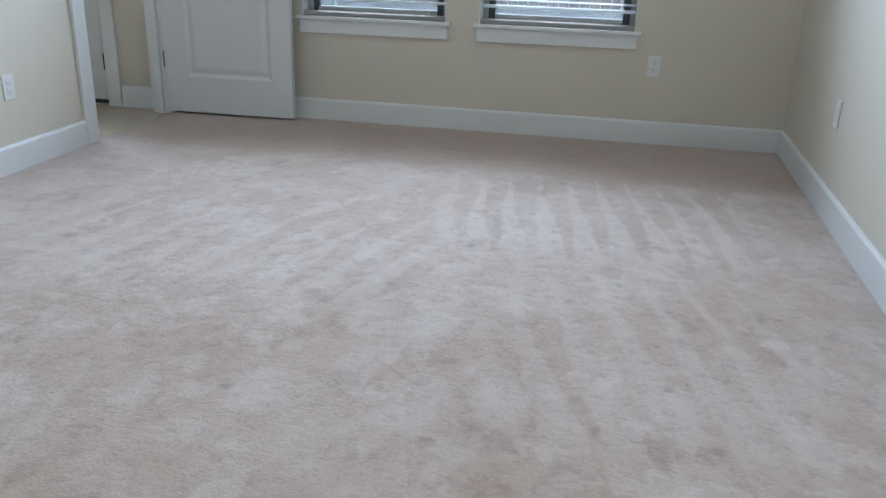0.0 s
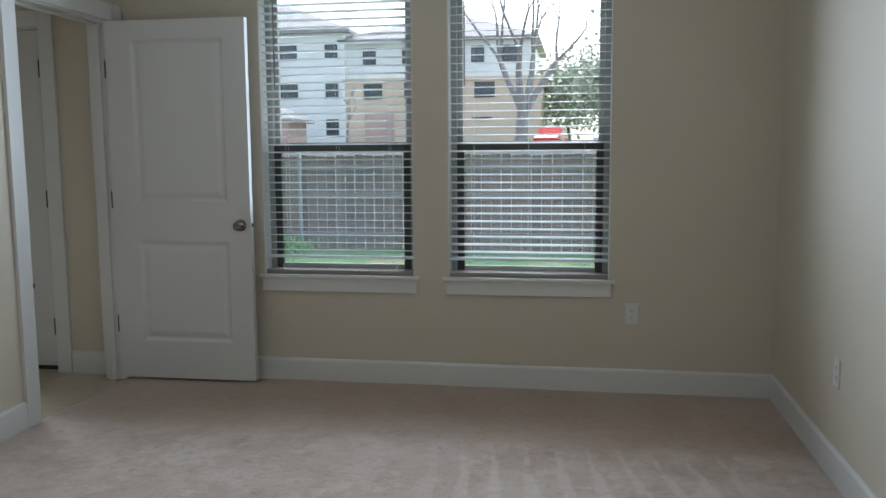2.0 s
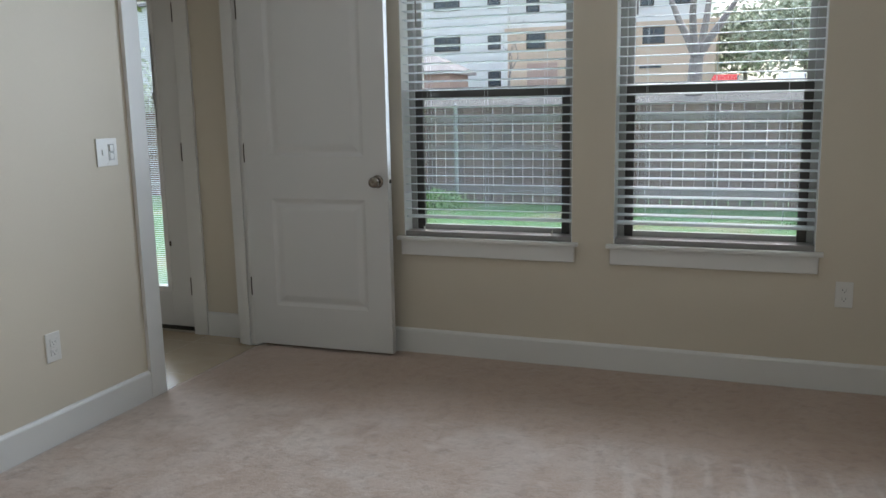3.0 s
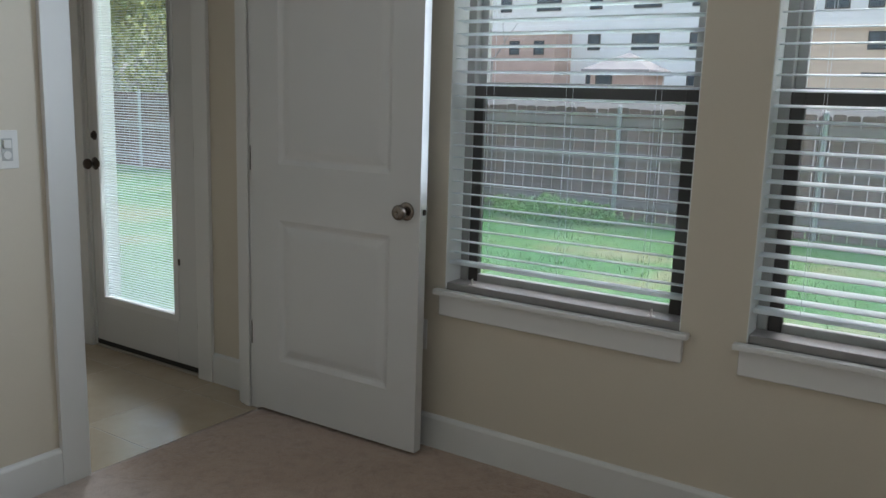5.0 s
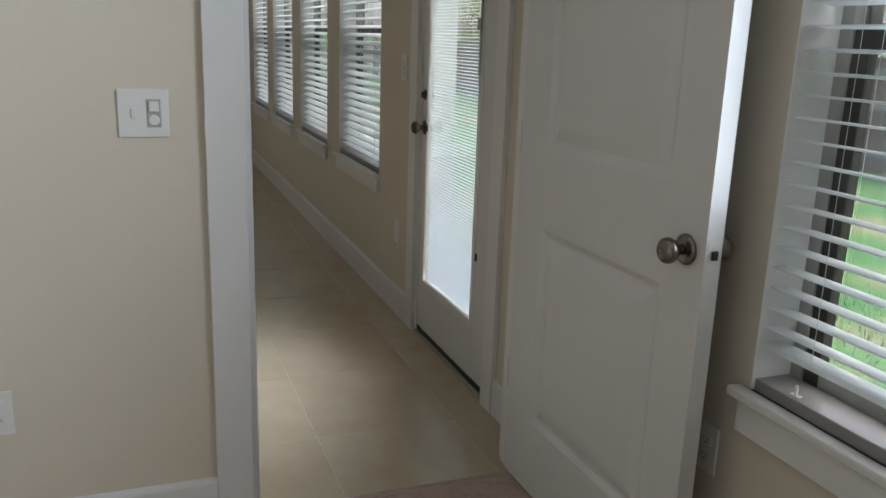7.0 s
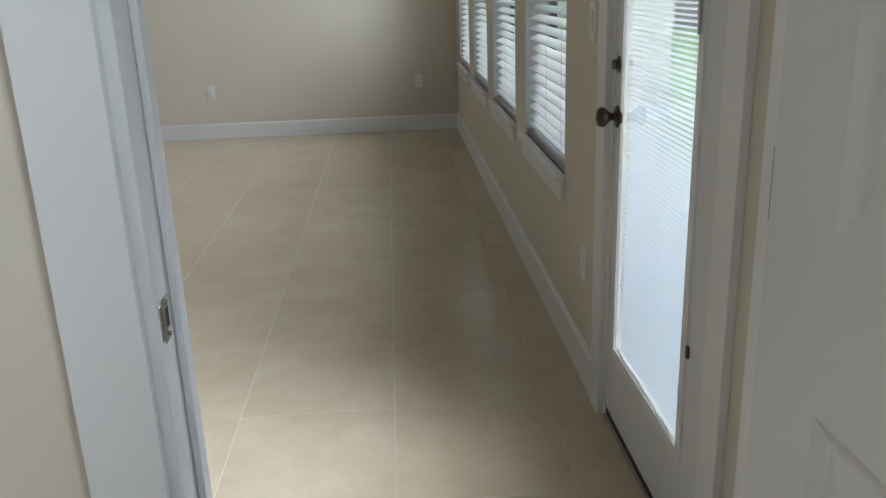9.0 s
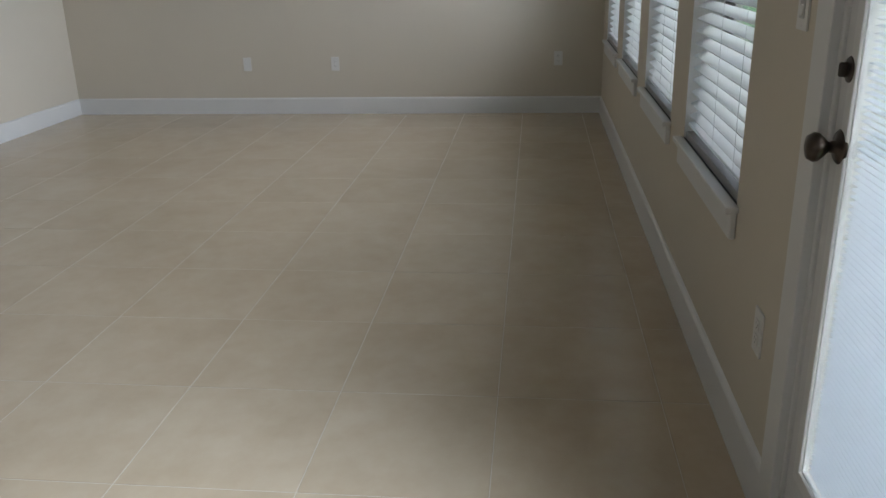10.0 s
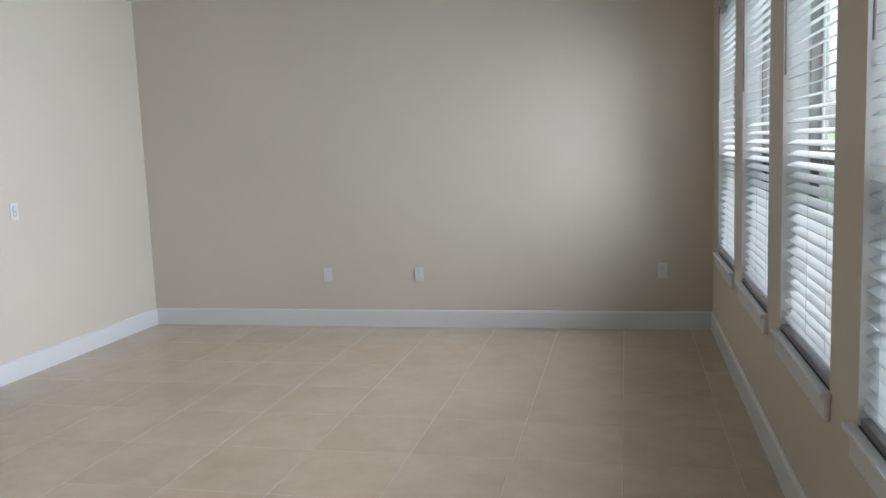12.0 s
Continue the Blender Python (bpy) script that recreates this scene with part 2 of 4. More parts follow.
def make_tile():
    m, nt, b = base_material("beige glazed floor tile", (0.45, 0.37, 0.28), 0.33)
    geo = nt.nodes.new("ShaderNodeNewGeometry")
    info = nt.nodes.new("ShaderNodeObjectInfo")
    off = nt.nodes.new("ShaderNodeVectorMath")
    off.operation = "MULTIPLY_ADD"
    nt.links.new(info.outputs["Random"], off.inputs[0])
    off.inputs[1].default_value = (31.0, 17.0, 5.0)
    nt.links.new(geo.outputs["Position"], off.inputs[2])
    noises = []
    for scale, detail, rough in ((2.6, 5, 0.6), (9.0, 5, 0.65), (120, 3, 0.5)):
        n = nt.nodes.new("ShaderNodeTexNoise")
        n.inputs["Scale"].default_value, n.inputs["Detail"].default_value, n.inputs["Roughness"].default_value = scale, detail, rough
        nt.links.new(off.outputs[0], n.inputs["Vector"])
        noises.append(n.outputs["Fac"])
    mixv = mix_color(nt, 0.4, noises[0], noises[1])
    col = ramp_node(nt, mixv, [(0.36, (0.420, 0.328, 0.226)), (0.5, (0.452, 0.360, 0.254)), (0.64, (0.480, 0.390, 0.282))])
    nt.links.new(col.outputs["Color"], b.inputs["Base Color"])
    b.inputs["Roughness"].default_value = 0.21
    b.inputs["Specular IOR Level"].default_value = 0.6
    bump(nt, b, [(noises[0], 0.03, 0.003), (noises[2], 0.08, 0.0004)])
    return per_piece(m, 0.022)


def make_glass(name, tint=(0.96, 0.99, 0.98), rough=0.0):
    m, nt, b = base_material(name, tint, rough)
    b.inputs["Transmission Weight"].default_value = 1.0
    b.inputs["IOR"].default_value = 1.45
    return m


def make_screen():
    # blue in the mesh colour stands for sky haze over the lower panes
    m, nt, b = base_material("insect screen mesh", (0.38, 0.48, 0.66), 0.7)
    out = nt.nodes["Material Output"]
    tr = nt.nodes.new("ShaderNodeBsdfTransparent")
    mx = nt.nodes.new("ShaderNodeMixShader")
    mx.inputs[0].default_value = 0.38
    nt.links.new(tr.outputs[0], mx.inputs[1])
    nt.links.new(b.outputs[0], mx.inputs[2])
    nt.links.new(mx.outputs[0], out.inputs["Surface"])
    return m


def make_lawn():
    m, nt, b = base_material("lawn", (0.10, 0.22, 0.06), 0.9)
    n1 = noise_node(nt, 0.8, 5)
    n2 = noise_node(nt, 22, 4, 0.7)
    col = ramp_node(nt, n1.outputs["Fac"], [(0.38, (0.060, 0.215, 0.045)), (0.52, (0.115, 0.265, 0.060)), (0.62, (0.26, 0.28, 0.12))])
    c = mix_color(nt, 0.5, col.outputs["Color"], n2.outputs["Fac"], "OVERLAY")
    nt.links.new(c, b.inputs["Base Color"])
    bump(nt, b, [(n2.outputs["Fac"], 0.8, 0.03)])
    return m


def make_leaf(name, a, c2):
    m, nt, b = base_material(name, a, 0.7)
    g = nt.nodes.new("ShaderNodeNewGeometry")
    r = ramp_node(nt, g.outputs["Random Per Island"], [(0.0, a), (1.0, c2)])
    nt.links.new(r.outputs["Color"], b.inputs["Base Color"])
    return m


CARPET = make_carpet()
TILE = make_tile()
GLASS = make_glass("clear window glass")
SCREEN = make_screen()
LAWN = make_lawn()
BLADE = make_leaf("grass blade", (0.07, 0.23, 0.045), (0.18, 0.29, 0.08))
FENCE_WOOD = per_piece(varied("weathered fence wood", (0.195, 0.126, 0.100), 0.85, 0, 0.3, 5, 90, 0.002, 0.6), 0.25)
FENCE_RAIL = varied("grey fence rail wood", (0.30, 0.25, 0.24), 0.85, 0, 0.2, 5, 90, 0.002, 0.6)
GALVANISED = varied("galvanised post", (0.48, 0.50, 0.52), 0.45, 0.6, 0.08, 4, 60, 0.0005, 0.2)
BARK = varied("grey brown bark", (0.27, 0.24, 0.22), 0.9, 0, 0.2, 6, 40, 0.01, 0.7)
WHITE_SIDING = varied("white siding", (0.84, 0.82, 0.79), 0.7, 0, 0.04, 0.5, 6, 0.01, 0.3)
TAN_STUCCO = varied("tan stucco", (0.70, 0.54, 0.40), 0.85, 0, 0.06, 0.5, 12, 0.01, 0.3)
BRICK_FAR = varied("reddish brick far off", (0.54, 0.38, 0.31), 0.85, 0, 0.12, 0.8, 14, 0.01, 0.4)
SHINGLE = varied("grey brown shingles", (0.34, 0.31, 0.30), 0.9, 0, 0.15, 1.2, 14, 0.02, 0.5)
FAR_PANE = varied("dark far window pane", (0.06, 0.075, 0.09), 0.15)
ASPHALT = varied("worn asphalt", (0.13, 0.125, 0.12), 0.9, 0, 0.2, 0.5, 30, 0.005, 0.4)
CAR_RED = varied("red car paint", (0.55, 0.02, 0.02), 0.25)
CAR_WHITE = varied("white car paint", (0.75, 0.75, 0.75), 0.25)
CAR_DARK = varied("dark car paint", (0.05, 0.055, 0.07), 0.25)
RUBBER = varied("black rubber", (0.02, 0.02, 0.02), 0.8)
# paler than plain foliage: distance haze is put into the leaf colour
LEAF_HAZY = make_leaf("green leaf", (0.34, 0.38, 0.27), (0.50, 0.54, 0.40))
LEAF_BRIGHT = make_leaf("bright green weed leaf", (0.16, 0.42, 0.07), (0.34, 0.52, 0.14))
LEAF_YELLOW = make_leaf("yellow green leaf", (0.20, 0.25, 0.07), (0.48, 0.45, 0.12))


# ---- mesh helpers ----
def box(bm, x0, x1, y0, y1, z0, z1, bevel=0.0, seg=1):
    m = Matrix.Translation(((x0 + x1) / 2, (y0 + y1) / 2, (z0 + z1) / 2)) @ Matrix.Diagonal((abs(x1 - x0), abs(y1 - y0), abs(z1 - z0), 1))
    r = bmesh.ops.create_cube(bm, size=1, matrix=m)
    if bevel > 0:
        edges = list({e for v in r["verts"] for e in v.link_edges})
        bmesh.ops.bevel(bm, geom=edges, offset=bevel, segments=seg, profile=0.6, affect="EDGES")


def cyl(bm, r0, r1, depth, m, seg=20):
    bmesh.ops.create_cone(bm, cap_ends=True, segments=seg, radius1=r0, radius2=r1, depth=depth, matrix=m)


def lathe(bm, profile, m, seg=28):
    """Turns (radius, height) pairs about the local z axis."""
    rings = []
    for r, h in profile:
        rings.append([bm.verts.new(m @ Vector((r * math.cos(2 * math.pi * k / seg), r * math.sin(2 * math.pi * k / seg), h))) for k in range(seg)])
    for a, b in zip(rings, rings[1:]):
        for k in range(seg):
            bm.faces.new((a[k], a[(k + 1) % seg], b[(k + 1) % seg], b[k]))
    bm.faces.new(rings[0][::-1])
    bm.faces.new(rings[-1])


def finish(bm, name, material, smooth=False):
    bmesh.ops.recalc_face_normals(bm, faces=bm.faces)
    me = bpy.data.meshes.new(name)
    bm.to_mesh(me)
    bm.free()
    me.materials.append(material)
    if smooth:
        me.shade_smooth()
    return me


def part(name, bm, material, parent=None, label="", smooth=False, kind=""):
    ob = new(name, finish(bm, name, material, smooth))
    if parent:
        ob.parent = parent
    return tagged(ob, label=label, kind=kind)


def thing(name, at, label, category, group=""):
    ob = new(name)
    ob.empty_display_size = 0.1
    ob.location = at
    return tagged(ob, label=label, category=category, group=group)


def structure(name, bm, material, label=""):
    return part(name, bm, material, None, label, kind="structure")


def holed_wall(name, us, zs, holes, at, thick, axis, material, label):
    """A wall in the plane of u and z, from at to at + thick, with openings (u0, u1, z0, z1) right through it."""
    cu = sorted({*us, *(h[0] for h in holes), *(h[1] for h in holes)})
    cz = sorted({*zs, *(h[2] for h in holes), *(h[3] for h in holes)})
    solid = {}
    for i in range(len(cu) - 1):
        for k in range(len(cz) - 1):
            mu, mz = (cu[i] + cu[i + 1]) / 2, (cz[k] + cz[k + 1]) / 2
            solid[i, k] = not any(h[0] < mu < h[1] and h[2] < mz < h[3] for h in holes)
    bm = bmesh.new()
    cache = {}

    def v(u, d, z):
        key = (round(u, 5), round(d, 5), round(z, 5))
        if key not in cache:
            cache[key] = bm.verts.new((u, d, z) if axis == "x" else (d, u, z))
        return cache[key]

    a, b = at, at + thick
    for (i, k), s in solid.items():
        if not s:
            continue
        u0, u1, z0, z1 = cu[i], cu[i + 1], cz[k], cz[k + 1]
        for d in (a, b):
            bm.faces.new((v(u0, d, z0), v(u1, d, z0), v(u1, d, z1), v(u0, d, z1)))
        if not solid.get((i - 1, k)):
            bm.faces.new((v(u0, a, z0), v(u0, b, z0), v(u0, b, z1), v(u0, a, z1)))
        if not solid.get((i + 1, k)):
            bm.faces.new((v(u1, a, z0), v(u1, b, z0), v(u1, b, z1), v(u1, a, z1)))
        if not solid.get((i, k - 1)):
            bm.faces.new((v(u0, a, z0), v(u1, a, z0), v(u1, b, z0), v(u0, b, z0)))
        if not solid.get((i, k + 1)):
            bm.faces.new((v(u0, a, z1), v(u1, a, z1), v(u1, b, z1), v(u0, b, z1)))
    return structure(name, bm, material, label)


# ---- plan ----
YN = 5.645            # room face of the outside wall
XR = 1.520            # bedroom wall opposite the doorway
XP, XQ = -2.125, -2.250   # the two faces of the partition
YB = -0.95            # bedroom wall behind the start
XF = -8.930           # far wall of the living room
YL, XL = 0.997, -6.860    # short living room wall and its end
YS = -5.0             # unseen living room wall on the far side, set back to weaken bounced light
H = 2.74
HEAD = 2.36
SILL = 0.615
D0, D1 = 4.716, 5.545     # doorway in the partition
DOOR_TOP = 2.075
PX0, PX1 = -3.470, -2.632  # patio door opening
BED_WINDOWS = (-0.850, 0.224)
LIV_WINDOWS = tuple(-4.525 - 1.202 * k for k in range(4))
HALF = 0.438
CARPET_Z = 0.018

holes = [(c - HALF, c + HALF, SILL, HEAD) for c in BED_WINDOWS]
holed_wall("wall_north", (XQ + 0.0735, XR + 0.15), (-0.3, H + 0.1), holes, YN, 0.17, "x", WALL_PAINT, "beige painted outside wall of the carpeted bedroom")
holes = [(c - HALF, c + HALF, SILL, HEAD) for c in LIV_WINDOWS] + [(PX0, PX1, 0.0, DOOR_TOP)]
holed_wall("wall_north_living", (XF - 0.15, XQ + 0.0735), (-0.3, H + 0.1), holes, YN, 0.17, "x", WALL_PAINT, "beige painted outside wall of the tiled living room")
# the second opening is unseen and assumed; it holds the added fill lamp
holed_wall("wall_partition", (YS, YN), (0.0, H), [(D0, D1, 0.0, DOOR_TOP), (-0.80, 0.30, 0.0, 2.35)], XQ, XP - XQ, "y", WALL_PAINT, "beige painted partition between bedroom and living room")
holed_wall("wall_east", (YB - 0.15, YN), (0.0, H), [], XR, 0.15, "y", WALL_PAINT, "pale beige painted bedroom side wall")
holed_wall("wall_south", (XP, XR), (0.0, H), [], YB - 0.15, 0.15, "x", WALL_PAINT, "plain beige painted bedroom wall")
holed_wall("wall_west", (YL - 0.12, YN), (0.0, H), [], XF - 0.15, 0.15, "y", WALL_PAINT, "beige painted end wall of the living room")
bm = bmesh.new()
box(bm, XF - 0.15, XL, YL - 0.12, YL, 0, H)
structure("wall_return", bm, WALL_PAINT, "short beige painted living room wall lit by the windows")
bm = bmesh.new()
box(bm, XL - 0.12, XL, YS, YL - 0.12, 0, H)
structure("wall_hall", bm, WALL_PAINT, "beige painted wall running back from a corner")
bm = bmesh.new()
box(bm, XL - 0.12, XP, YS - 0.12, YS, 0, H)
structure("wall_south_living", bm, WALL_PAINT, "plain beige painted wall")
bm = bmesh.new()
box(bm, XP, XR + 0.15, YB - 0.15, YN, H, H + 0.1)
structure("ceiling", bm, CEILING_PAINT, "flat white painted bedroom ceiling")
bm = bmesh.new()
box(bm, XF - 0.15, XP, YS - 0.12, YN, H, H + 0.1)
structure("ceiling_living", bm, CEILING_PAINT, "flat white painted living room ceiling")
bm = bmesh.new()
box(bm, XF - 0.4, XR + 0.4, YS - 0.3, YN + 0.35, H + 0.104, H + 0.3)
structure("roof", bm, SHINGLE, "grey shingle roof over the rooms")
bm = bmesh.new()
box(bm, XF - 0.15, XR + 0.15, YS - 0.12, YN + 0.17, -0.30, -0.0009)
floor_base = structure("floor_living", bm, SUBFLOOR, "beige square tile floor with pale grout")

# carpet: a sheet with a soft uneven surface and a rounded edge at the doorway
bm = bmesh.new()
nx, ny = 90, 150
x0, x1, y0, y1 = XP - 0.006, XR, YB - 0.15, YN
grid = []
for j in range(ny + 1):
    row = []
    for i in range(nx + 1):
        x, y = x0 + (x1 - x0) * i / nx, y0 + (y1 - y0) * j / ny
        z = CARPET_Z + 0.0022 * noise.noise(Vector((x * 3.1, y * 2.3, 0.3))) + 0.0012 * noise.noise(Vector((x * 9, y * 8, 5)))
        if i == nx or j in (0, ny):
            z -= 0.006
        if i == 0:
            z = CARPET_Z - 0.009
        row.append(bm.verts.new((x, y, z)))
    grid.append(row)
for j in range(ny):
    for i in range(nx):
        bm.faces.new((grid[j][i], grid[j][i + 1], grid[j + 1][i + 1], grid[j + 1][i]))
low = [bm.verts.new((x0, y0 + (y1 - y0) * j / ny, -0.011)) for j in range(ny + 1)]
for j in range(ny):
    bm.faces.new((grid[j][0], grid[j + 1][0], low[j + 1], low[j]))
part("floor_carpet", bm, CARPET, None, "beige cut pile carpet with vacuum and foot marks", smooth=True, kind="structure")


# ---- trim ----
def baseboard(name, p, q, inward, z=0.0, height=0.140, label="white painted baseboard with an eased top edge"):
    """From p to q along a wall, standing out to the side that inward points to."""
    bm = bmesh.new()
    prof = [(0.0, 0.0), (0.0150, 0.0), (0.0150, height - 0.014), (0.0125, height - 0.008), (0.0085, height - 0.003), (0.0, height)]
    n = Vector((*inward, 0))
    ends = []
    for e in (p, q):
        ends.append([bm.verts.new(Vector((*e, z)) + n * d + Vector((0, 0, h))) for d, h in prof])
    k = len(prof)
    for i in range(k):
        bm.faces.new((ends[0][i], ends[0][(i + 1) % k], ends[1][(i + 1) % k], ends[1][i]))
    bm.faces.new(ends[0])
    bm.faces.new(ends[1][::-1])
    structure(name, bm, TRIM_PAINT, label)


CW = 0.092   # width of the door casings
CT = 0.019
baseboard("baseboard_north", (XP, YN), (XR, YN), (0, -1), 0.003)
baseboard("baseboard_east", (XR, YB), (XR, YN - 0.016), (-1, 0), 0.003)
baseboard("baseboard_partition", (XP, 0.30), (XP, D0 - CW + 0.003), (1, 0), 0.003)
baseboard("baseboard_south", (XP + 0.016, YB), (XR - 0.016, YB), (0, 1), 0.003)
baseboard("baseboard_living_a", (XF + 0.016, YN), (PX0 - CW, YN), (0, -1))
baseboard("baseboard_living_b", (PX1 + CW, YN), (XQ, YN), (0, -1))
baseboard("baseboard_west", (XF, YL), (XF, YN), (1, 0))
baseboard("baseboard_return", (XF + 0.016, YL), (XL, YL), (0, 1))
baseboard("baseboard_hall", (XL, YS), (XL, YL), (1, 0))
baseboard("baseboard_living_east", (XQ, 0.30), (XQ, D0 - CW), (-1, 0))


def casing_leg(bm, u0, u1, z0, z1, face, out, axis):
    """A flat casing board with softly eased edges."""
    a, b = sorted((face, face + out * CT))
    if axis == "y":
        box(bm, a, b, u0, u1, z0, z1, 0.0022, 2)
    else:
        box(bm, u0, u1, a, b, z0, z1, 0.0022, 2)


# jamb of the inner doorway, with stops
bm = bmesh.new()
box(bm, XQ, XP, D0 - 0.0005, D0 + 0.019, 0, DOOR_TOP, 0.0015)
box(bm, XQ, XP, D1 - 0.012, D1 + 0.0005, 0, DOOR_TOP, 0.0015)
box(bm, XQ, XP, D0 + 0.019, D1 - 0.012, DOOR_TOP - 0.014, DOOR_TOP + 0.0005, 0.0015)
SX0, SX1 = XQ + 0.030, XP - 0.060
box(bm, SX0, SX1, D0 + 0.019, D0 + 0.030, 0, DOOR_TOP - 0.014, 0.003)
box(bm, SX0, SX1, D1 - 0.023, D1 - 0.012, 0, DOOR_TOP - 0.014, 0.003)
box(bm, SX0, SX1, D0 + 0.030, D1 - 0.023, DOOR_TOP - 0.026, DOOR_TOP - 0.014, 0.003)
jamb = structure("door_jamb", bm, TRIM_PAINT, "white painted door jamb with stop moulding")
for face, out, nm in ((XP, 1, "trim_bedroom"), (XQ, -1, "trim_living")):
    bm = bmesh.new()
    casing_leg(bm, D0 - CW, D0 + 0.004, 0, DOOR_TOP + CW - 0.004, face, out, "y")
    far = min(D1 - 0.004 + CW, YN - 0.001)
    casing_leg(bm, D1 - 0.004, far, 0, DOOR_TOP + CW - 0.004, face, out, "y")
    casing_leg(bm, D0 + 0.0045, D1 - 0.0045, DOOR_TOP - 0.004, DOOR_TOP + CW - 0.004, face, out, "y")
    structure(nm, bm, TRIM_PAINT, "white painted flat door casing")

# strike plate on the near jamb
strike = thing("strike_plate", (XP - 0.036, D0 + 0.0195, 0.925), "bright steel door strike plate screwed to a white jamb", "strike plate")
bm = bmesh.new()
for z0, z1 in ((-0.029, -0.013), (0.013, 0.029)):
    box(bm, -0.012, 0.020, -0.0002, 0.0018, z0, z1, 0.0006)
box(bm, -0.012, -0.006, -0.0002, 0.0018, -0.013, 0.013)
box(bm, 0.008, 0.020, -0.0002, 0.0018, -0.013, 0.013)
box(bm, 0.020, 0.0285, -0.003, 0.0015, -0.024, 0.024, 0.0012)
part("plate", bm, STEEL, strike)
bm = bmesh.new()
box(bm, -0.006, 0.008, -0.0001, 0.0004, -0.013, 0.013)
part("latch_hole", bm, DARK_SLOT, strike, "dark latch hole")
for z in (-0.021, 0.021):
    bm = bmesh.new()
    cyl(bm, 0.0035, 0.003, 0.0016, Matrix.Translation((0.002, 0.0024, z)) @ pose(0, 0, 0, 90), 12)
    part("screw", bm, NICKEL, strike)


# ---- inner door ----
def panel_face(bm, w, h, zb, y, out, panels):
    """A moulded door face at y, looking to out (-1 or 1), with raised panels in sunk frames."""
    xs = sorted({0, w, *(p[0] for p in panels), *(p[1] for p in panels)})
    zs = sorted({zb, zb + h, *(p[2] for p in panels), *(p[3] for p in panels)})
    for a, b in zip(xs, xs[1:]):
        for c, d in zip(zs, zs[1:]):
            if any(abs(a - p[0]) < 1e-6 and abs(b - p[1]) < 1e-6 and p[2] <= c + 1e-6 and d <= p[3] + 1e-6 for p in panels):
                continue
            bm.faces.new([bm.verts.new((x, y, z)) for x, z in ((a, c), (b, c), (b, d), (a, d))])
    for a, b, c, d in panels:
        prof = [(0, 0), (0.004, 0.002), (0.018, 0.009), (0.026, 0.010), (0.034, 0.008), (0.052, 0.003), (0.060, 0.002)]
        loops = []
        for inset, deep in prof:
            loops.append([bm.verts.new((x, y - out * deep, z)) for x, z in ((a + inset, c + inset), (b - inset, c + inset), (b - inset, d - inset), (a + inset, d - inset))])
        for p, q in zip(loops, loops[1:]):
            for k in range(4):
                bm.faces.new((p[k], p[(k + 1) % 4], q[(k + 1) % 4], q[k]))
        bm.faces.new(loops[-1])


DW, DT, DH, DB = 0.820, 0.041, 2.030, 0.032
door = thing("door_inner", (XP - 0.008, 5.493, 0.0), "white moulded two-panel interior door standing open along the wall", "door")
door.rotation_euler = (0, 0, radians(1.2))
bm = bmesh.new()
panels = [(0.148, 0.690, 0.250, 0.830), (0.148, 0.690, 1.050, 1.955)]
panel_face(bm, DW, DH, DB, 0.0, -1, panels)
panel_face(bm, DW, DH, DB, DT, 1, panels)
for quad in (((0, 0, DB), (0, DT, DB), (0, DT, DB + DH), (0, 0, DB + DH)), ((DW, 0, DB), (DW, DT, DB), (DW, DT, DB + DH), (DW, 0, DB + DH)),
             ((0, 0, DB), (DW, 0, DB), (DW, DT, DB), (0, DT, DB)), ((0, 0, DB + DH), (DW, 0, DB + DH), (DW, DT, DB + DH), (0, DT, DB + DH))):
    bm.faces.new([bm.verts.new(q) for q in quad])
bmesh.ops.remove_doubles(bm, verts=bm.verts, dist=0.0002)
part("door_slab", bm, DOOR_PAINT, door)
KZ = 0.925
KX = DW - 0.057
for side, y in ((-1, 0.0), (1, DT)):
    m = Matrix.Translation((KX, y, KZ)) @ (pose(0, 0, 0, 90) if side < 0 else pose(0, 0, 0, -90))
    knob = new("door_knob")
    knob.parent = door
    bm = bmesh.new()
    lathe(bm, [(0.031, 0.0), (0.033, 0.002), (0.0325, 0.006), (0.029, 0.009), (0.020, 0.0105), (0.0135, 0.0115)], m)
    part("rosette", bm, NICKEL, knob, "satin nickel round rosette", smooth=True)
    bm = bmesh.new()
    lathe(bm, [(0.0115, 0.010), (0.0100, 0.018), (0.0105, 0.026), (0.0165, 0.031), (0.0235, 0.036), (0.0270, 0.043), (0.0275, 0.049), (0.0255, 0.056), (0.0200, 0.0605), (0.010, 0.0625), (0.0040, 0.0622), (0.0036, 0.0612)], m)
    part("knob", bm, NICKEL, knob, "satin nickel round knob with a lock button", smooth=True)
bm = bmesh.new()
box(bm, DW - 0.0005, DW + 0.0012, 0.0065, 0.0345, KZ - 0.029, KZ + 0.029, 0.0005)
part("latch_plate", bm, PLASTIC, door, "painted latch face plate")
bm = bmesh.new()
box(bm, DW + 0.0012, DW + 0.008, 0.013, 0.028, KZ - 0.010, KZ + 0.010, 0.002)
part("latch_bolt", bm, BRONZE, door, "dark latch bolt")


def hinge(parent, x, y, z, dx, material=NICKEL, tall=0.089):
    bm = bmesh.new()
    for k in range(5):
        z0 = z - tall / 2 + k * tall / 5
        cyl(bm, 0.0066, 0.0066, tall / 5 - 0.0008, Matrix.Translation((x, y, z0 + tall / 10)), 12)
    cyl(bm, 0.0045, 0.0035, 0.006, Matrix.Translation((x, y, z + tall / 2 + 0.003)), 12)
    box(bm, x, x + dx * 0.010, y + 0.002, y + 0.0042, z - tall / 2, z + tall / 2)
    part("hinge", bm, material, parent)


